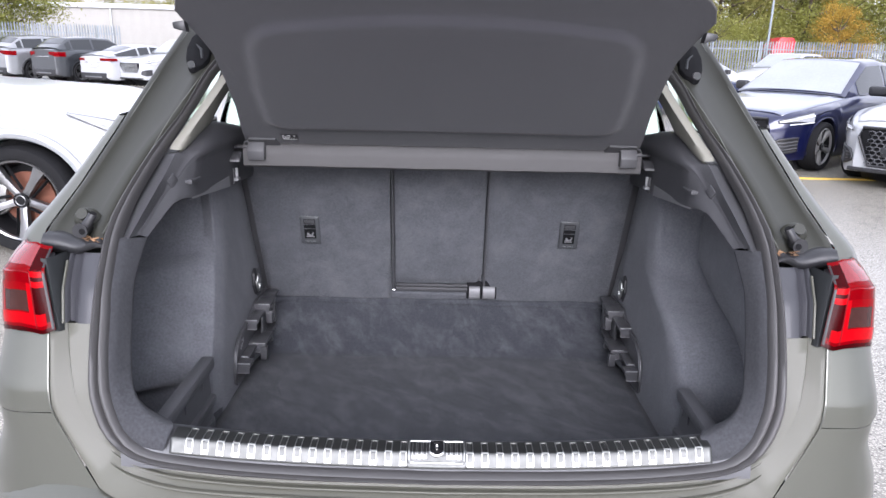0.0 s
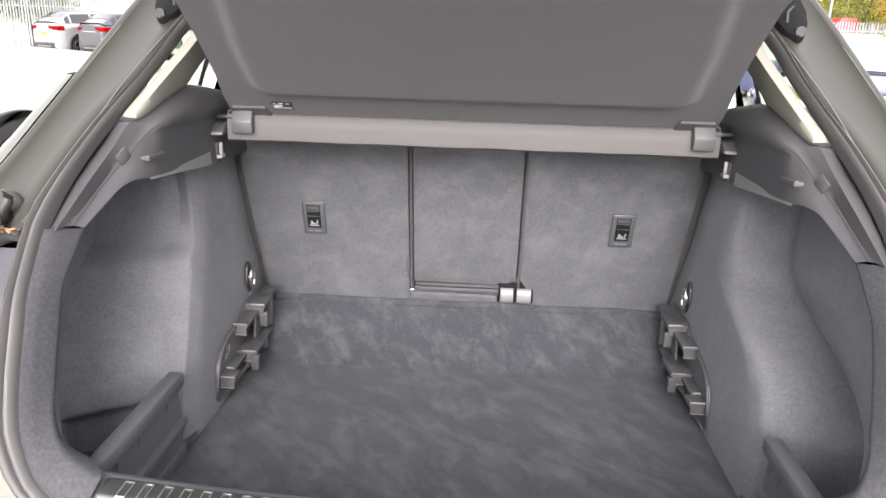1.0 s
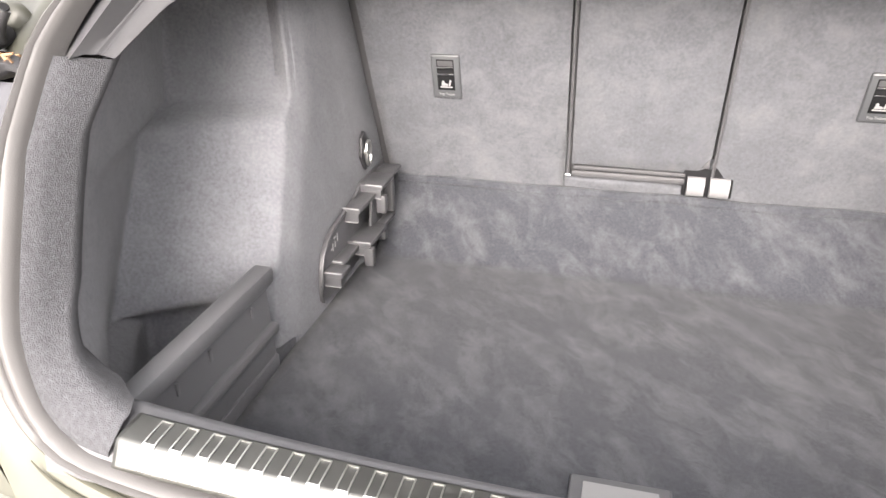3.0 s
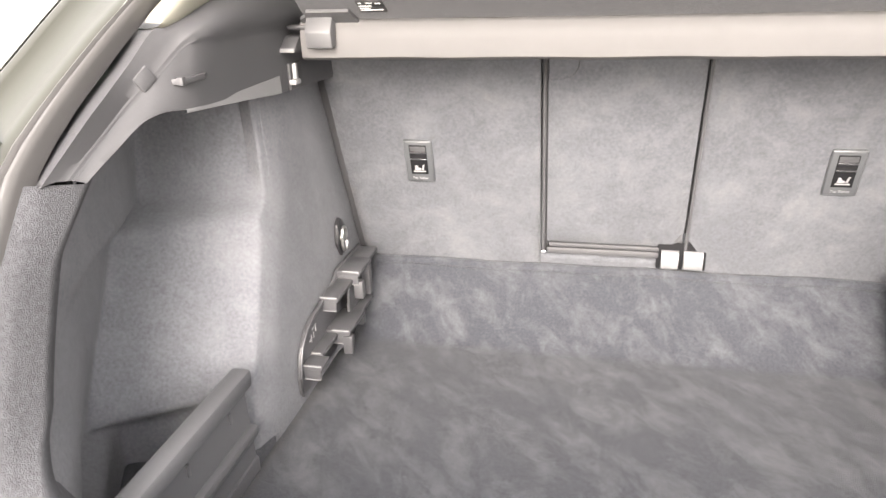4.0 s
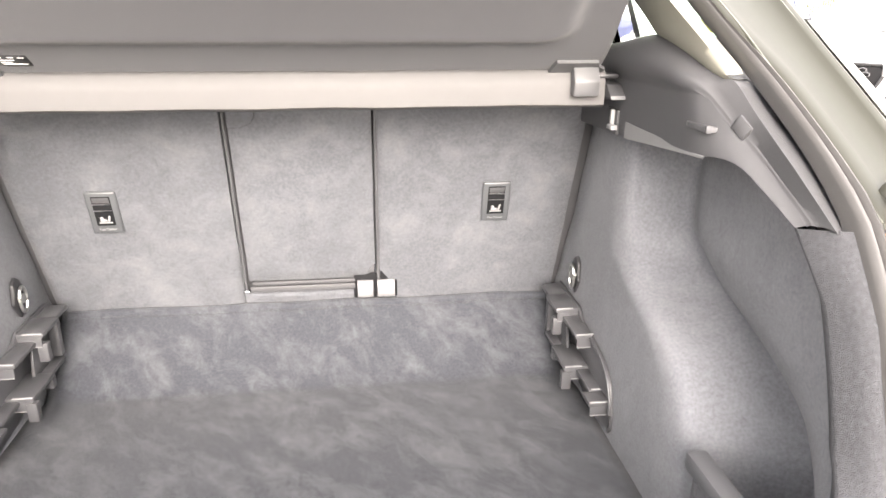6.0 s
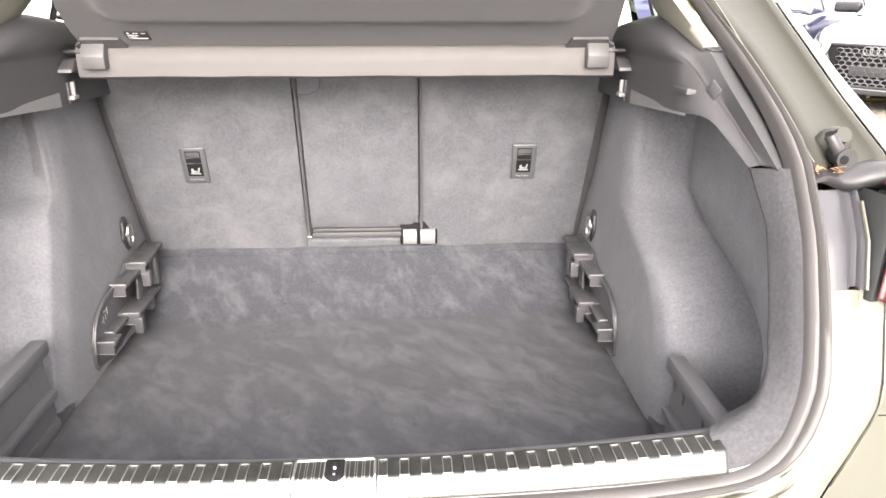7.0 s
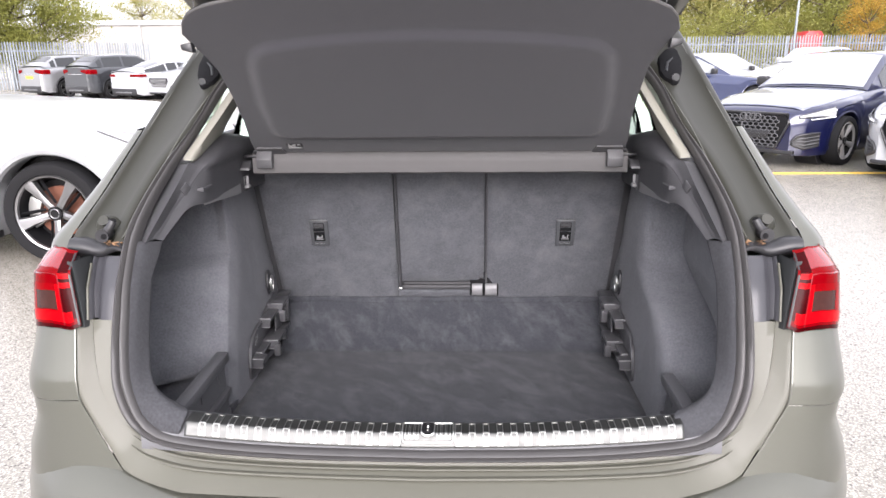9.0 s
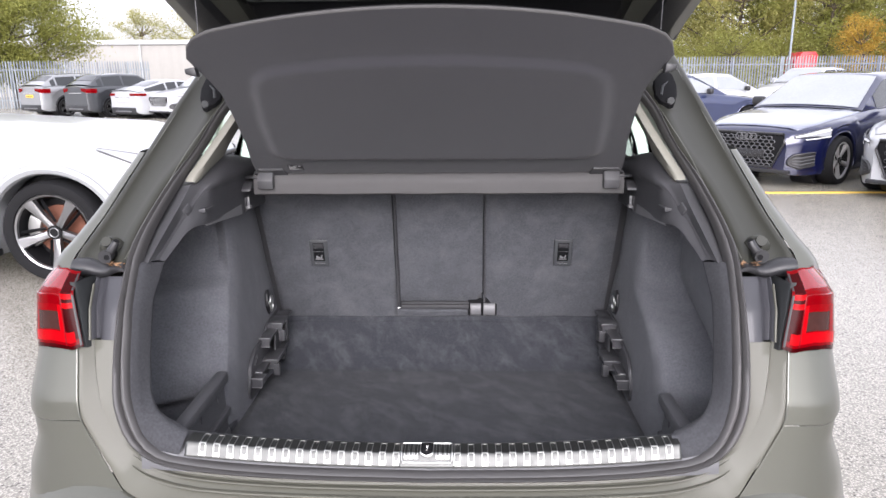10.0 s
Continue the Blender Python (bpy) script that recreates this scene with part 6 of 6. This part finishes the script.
        rows = [[(s * (x * 1.004 + 0.011), y + 0.0165, zt - 0.085 - 0.07 * u), (s * (x * 1.004 + 0.011), y + 0.0165, zt - 0.096 - 0.07 * u)] for x, y, zt, u in ctl[1:]]
        part("light_bar", grid(rows), WHITE_INK, hl)
        # lower air intake, following the bumper's curve
        rows, top_line, low_line = [], [], []
        for q in np.linspace(0, 1, 9):
            d = 0.02 + 0.30 * q ** 1.5
            x, y = width(nose - d) * 0.99 + 0.004, nose - d + 0.012
            z1, z0 = zg - lerp(q, [0, 0.3, 1], [0.22, 0.13, 0.10]), zg - lerp(q, [0, 0.5, 1], [0.24, 0.30, 0.27])
            rows.append([(s * x, y, z1), (s * (x - 0.004), y, (z1 + z0) / 2), (s * x, y, z0)])
            top_line.append((s * x, y, z1))
            low_line.append((s * x, y, z0))
        intake = part("air_intake", grid(rows), BLACK_PLASTIC, top)
        part("intake_frame", tube(top_line + low_line[::-1], 0.017, 8, True), BLACK_PLASTIC, intake)
        if fine:
            for f in (0.25, 0.5, 0.75):
                bar = [Vector(a).lerp(Vector(b), f) + Vector((s * 0.006, 0.006, 0)) for a, b in zip(top_line[2:], low_line[2:])]
                part("intake_bar", tube(bar, 0.006, 6), PLASTIC, intake)
    part("front_splitter", box(-hw * 0.66, hw * 0.66, nose - 0.25, nose + 0.01, K["clear"] + 0.02, K["clear"] + 0.07, 0.01), BLACK_PLASTIC, top)
    # tail
    yt = nose - L
    for s in (1, -1):
        rows = []
        for d, u in ((L + 0.012, 0.0), (L + 0.008, 0.3), (L - 0.10, 0.6), (L - 0.34, 1.0)):
            y = nose - d
            x = lerp(u, [0, 0.3, 0.6, 1.0], [hw * 0.46, hw * 0.78, hw * 0.93, hw * 0.985])
            zt = K["belt"] * 0.96
            rows.append([(s * x, y, zt), (s * (x + 0.004), y - 0.006, zt - 0.045), (s * x, y, zt - (0.09 if kind == "coupe" else 0.09 + 0.08 * min(1, u * 3)))])
        part("tail_lamp", grid(rows), RED, top)
    part("tail_trim", box(-hw * 0.46, hw * 0.46, yt - 0.014, yt + 0.02, K["belt"] * 0.80, K["belt"] * 0.82, 0.004), CHROME, top)
    part("rear_valance", box(-hw * 0.76, hw * 0.76, yt - 0.03, yt + 0.2, K["clear"] + 0.04, K["clear"] + 0.27, 0.02), BLACK_PLASTIC, top)
    part("rear_skid", box(-hw * 0.5, hw * 0.5, yt - 0.045, yt + 0.1, K["clear"] + 0.10, K["clear"] + 0.15, 0.012), RIM, top)
    if plate:
        pl = part("number_plate", box(-0.26, 0.26, yt - 0.022, yt - 0.005, K["belt"] * 0.66, K["belt"] * 0.66 + 0.11, 0.003), plate, top, "number plate with plain dark bars")
        for k in range(6):
            xk = -0.2 + k * 0.068
            part("plate_bar", box(xk, xk + 0.04, yt - 0.0235, yt - 0.022, K["belt"] * 0.66 + 0.025, K["belt"] * 0.66 + 0.085), BLACK_PLASTIC, pl)
    top.matrix_world = pose(*at, 0, 0, turn)
    return top


parked_car("white electric SUV with grey arch trims, parked crosswise", "large", WHITE_PAINT, (-4.42, 5.78, 0), -90, True, ARCH_GREY)
parked_car("dark blue sporty hatchback with black honeycomb grille", "hatch", BLUE_PAINT, (5.6, 11.04, 0), 130, True, bonnet_paint=SHEEN_BLUE)
parked_car("white sporty hatchback with black honeycomb grille", "hatch", WHITE_PAINT, (6.97, 9.4, 0), 130, True)
parked_car("navy blue hatchback in the row behind", "hatch", NAVY_PAINT, (6.0, 19.2, 0), -80, False, pane=SKY_GLASS)
parked_car("white hatchback in the row behind", "hatch", WHITE_PAINT, (8.2, 22.5, 0), -80, False, pane=SKY_GLASS)
parked_car("white SUV far back in the row", "suv", WHITE_PAINT, (12.9, 27.5, 0), 130, False)
parked_car("silver-grey SUV, its rear with a yellow plate", "suv", SILVER_PAINT, (-16.2, 30.2, 0), -30, False, BLACK_PLASTIC, True, YELLOW)
parked_car("dark grey compact SUV seen from its rear", "suv", DARK_PAINT, (-13.9, 29.4, 0), -30, False)
parked_car("white low electric saloon seen from its rear", "coupe", WHITE_PAINT, (-11.6, 28.8, 0), -30, False, None, False, WHITE_INK)
parked_car("white SUV with a silver barred grille facing the aisle", "suv", WHITE_PAINT, (-10.2, 28.2, 0), 150, False, grille="chrome")
parked_car("white SUV far back by the fence", "suv", WHITE_PAINT, (-11.5, 35.0, 0), -14, False)


# ---------------------------------------------------------------- fences, hall, post
def palisade(label, a, b, h=2.4, pitch=0.155):
    a, b = Vector(a), Vector(b)
    d = b - a
    n = int(d.length / pitch)
    top = thing("palisade_fence", label, "fence", kind="structure")
    ang = math.atan2(d.y, d.x)
    rnd = random.Random(5)
    bm = bmesh.new()
    rows = []
    for x, y in ((-0.035, 0.0), (-0.015, -0.022), (0.015, -0.022), (0.035, 0.0)):
        rows.append([(x, y, 0.05), (x, y, h - (0.12 if abs(x) > 0.02 else 0.0))])
    grid(rows, bm=bm)
    first = part("pale", bm, GALV, top, sharp=20)
    for k in range(n):
        ob = first if k == 0 else new("pale", first.data)
        ob.parent = top
        ob.matrix_local = Matrix.Translation(a + d * (k + 0.5) / n) @ Matrix.Rotation(ang, 4, "Z") @ Matrix.Rotation(rnd.uniform(-0.004, 0.004), 4, "Y")
    for z in (0.45, 1.95):
        m = Matrix.Rotation(ang, 4, "Z")
        part("rail", box(0, d.length, 0.0, 0.05, z - 0.03, z + 0.03, 0.005, m=Matrix.Translation(a) @ m), GALV, top)
    for k in range(int(d.length / 2.75) + 1):
        part("post", box(-0.05, 0.05, 0.05, 0.15, 0, h - 0.05, 0.006, m=Matrix.Translation(a + d * min(1, k * 2.75 / d.length)) @ Matrix.Rotation(ang, 4, "Z")), GALV, top)
    return top


palisade("galvanised steel palisade fence with pointed pales", (-30, 31.5, 0), (-17.2, 39.0, 0), pitch=0.125)
palisade("distant galvanised palisade fence before the hall", (-17.2, 52, 0), (2, 56, 0))
palisade("galvanised palisade fence before the trees", (4, 40, 0), (32, 41.5, 0))


def hall():
    top = thing("warehouse", "long white clad warehouse with a grey roof edge", "building", (-28, 62, 0))
    w, h = 60, 4.7
    rows = []
    n = 300
    for k in range(n + 1):
        x = -w / 2 + w * k / n
        y = (0.03 if k % 4 in (1, 2) else 0.0)
        rows.append([(x, y, 0), (x, y, h - 0.35)])
    part("cladding_wall", grid(rows), CLADDING, top, sharp=20)
    part("body", box(-w / 2, w / 2, 0.08, 20, 0, h - 0.4), CLADDING, top)
    part("roof_edge", box(-w / 2 - 0.3, w / 2 + 0.3, -0.2, 20, h - 0.38, h, 0.03), ROOF_EDGE, top)
    for k in range(9):
        part("downpipe", disc((-26 + 6.5 * k, -0.12, h / 2 - 0.2), 0.07, "z", h - 0.4, 10), ROOF_EDGE, top)
    top.rotation_euler = (0, 0, radians(5))
    return top


hall()
bm = box(-8, 8, 0, 10, 0, 8.5, 0.05)
side_hall = thing("brick_hall", "pale industrial hall behind the trees", "building", (-52, 62, 0))
part("wall", bm, CLADDING, side_hall)
part("roof_edge", box(-8.3, 8.3, -0.3, 10.3, 8.5, 8.9, 0.04), ROOF_EDGE, side_hall)

post = thing("street_lamp", "tall thin grey steel lamp post", "lamp post", (19.5, 44, 0))
part("pole", tube([(0, 0, 0), (0, 0, 4), (0.02, 0, 12)], [0.085, 0.065, 0.045], 10), GALV, post)
part("lamp_head", box(-0.15, 0.15, -0.9, 0.1, 11.95, 12.1, 0.04), GALV, post)
skip = thing("red_container", "red steel container behind the fence", "container", (20.8, 45.4, 0))
part("wall", prism([(-0.66, 0), (0.66, 0), (0.66, 2.5), (0.5, 2.72), (-0.25, 2.72), (-0.66, 2.2)], "y", -0.8, 0.8, 0.03), RED_BOX, skip)


# ---------------------------------------------------------------- trees
def tree_thing(name, label, h, spread, leaf, seed, leaves=2600, leaf_size=0.28, low=0.2, bare=0.0):
    rnd = random.Random(seed)
    top = thing(name, label, "tree" if name == "tree" else "shrub", group="trees behind the fence" if name == "tree" else "bushes behind the fence")
    bm = bmesh.new()
    trunk = [(0.25 * math.sin(k * 0.9 + seed) * k / 6, 0.2 * math.cos(k * 1.3 + seed) * k / 6, h * 0.86 * k / 6) for k in range(7)]
    tube(trunk, [0.035 * h * (1 - 0.14 * k) * 0.6 for k in range(7)], 8, bm=bm)
    clumps = []
    for k in range(26):
        f = low + (0.95 - low) * k / 25
        a = k * 2.4 + rnd.uniform(-0.4, 0.4)
        rad = spread * (0.35 + 0.75 * math.sin(math.pi * min(1, (f - low) / (1 - low) * 0.85 + 0.12))) * rnd.uniform(0.65, 1.1)
        s = Vector(trunk[min(6, int(f * 6.5))])
        e = Vector((rad * math.cos(a), rad * math.sin(a), h * f + h * 0.08))
        mid = s.lerp(e, 0.5) + Vector((0, 0, -0.03 * h))
        tube([s, mid, e], [0.010 * h, 0.006 * h, 0.002 * h], 5, bm=bm)
        clumps.append((e, rnd.uniform(0.55, 1.0)))
        clumps.append((s.lerp(e, 0.65) + Vector((rnd.uniform(-.3, .3), rnd.uniform(-.3, .3), 0.3)), rnd.uniform(0.4, 0.8)))
    part("trunk", bm, BARK, top)
    vs, fs = [], []
    for k in range(leaves):
        c, sz = clumps[rnd.randrange(len(clumps))]
        if rnd.random() < bare:
            continue
        u = Vector((rnd.gauss(0, 1), rnd.gauss(0, 1), rnd.gauss(0, 0.8)))
        p = c + u * (sz * spread * 0.24)
        q = Euler((rnd.uniform(-1.2, 1.2), rnd.uniform(-1.2, 1.2), rnd.uniform(0, 6.28))).to_matrix()
        s = leaf_size * rnd.uniform(0.5, 1.2)
        i = len(vs)
        for dx, dy, dz in ((-0.5, 0, 0), (0, -0.32, 0.06), (0.55, 0, 0), (0, 0.32, 0.06)):
            vs.append(p + q @ Vector((dx * s, dy * s, dz * s)))
        fs.append((i, i + 1, i + 2, i + 3))
    me = bpy.data.meshes.new("crown")
    me.from_pydata(vs, [], fs)
    me.materials.append(leaf)
    ob = new("crown", me)
    ob.parent = top
    return top


t1 = tree_thing("tree", "broad green tree in full leaf", 6.2, 3.4, LEAF_GREEN, 1, 60000, 0.13, 0.22)
t1.matrix_world = pose(-24.5, 38.5, 0)
t2 = tree_thing("tree", "olive-green autumn tree in a woodland belt", 11, 4.2, LEAF_OLIVE, 2, 26000, 0.17, 0.1)
t2.matrix_world = pose(19.5, 52, 0)
t3 = tree_thing("tree", "thinning yellow-green autumn tree", 12.5, 3.4, LEAF_OLIVE, 3, 11000, 0.17, 0.15, 0.25)
t3.matrix_world = pose(13, 56, 0)
t4 = tree_thing("tree", "dense green woodland tree", 10, 4.4, LEAF_GREEN, 4, 26000, 0.17, 0.1)
t4.matrix_world = pose(25, 51, 0)
s1 = tree_thing("bush", "orange-yellow autumn bush by the fence", 4.3, 1.5, LEAF_YELLOW, 5, 12000, 0.10, 0.06)
s1.matrix_world = pose(23.4, 43.5, 0)
s2 = tree_thing("bush", "green undergrowth bush behind the fence", 3.6, 2.6, LEAF_GREEN, 6, 9000, 0.13, 0.05)
s2.matrix_world = pose(17.0, 46, 0)
rnd = random.Random(9)
for src, spots in ((t2, ((30, 56), (37, 52), (24, 62), (44, 58), (11, 66), (33, 66))), (t4, ((34, 47), (31, 60), (41, 49), (16, 60), (21, 58), (49, 52))),
                   (t3, ((9, 62), (28, 58), (17, 66))), (s2, ((21, 47.5), (13, 49), (29, 48), (33, 44), (9.5, 52), (37, 46)))):
    for x, y in spots:
        k = rnd.uniform(0.9, 1.15)
        c = copy_thing(src, pose(x, y, 0, 0, 0, rnd.uniform(0, 360)))
        c.scale = (k, k, k)
for src, spots in ((t2, ((-34, 92), (-26, 96), (-42, 94))), (t4, ((-20, 95), (-12, 98), (-50, 96), (-2, 96))), (t3, ((-30, 90), (-16, 92)))):
    for x, y in spots:
        k = rnd.uniform(0.75, 0.95)
        c = copy_thing(src, pose(x, y, 0, 0, 0, rnd.uniform(0, 360)))
        c.scale = (k, k, k)
# wheels of the open car
for side in (1, -1):
    for y in (2.02, 4.70):
        wheel(car, side * 0.79, y, 0.35, 0.235, side, fine=False)
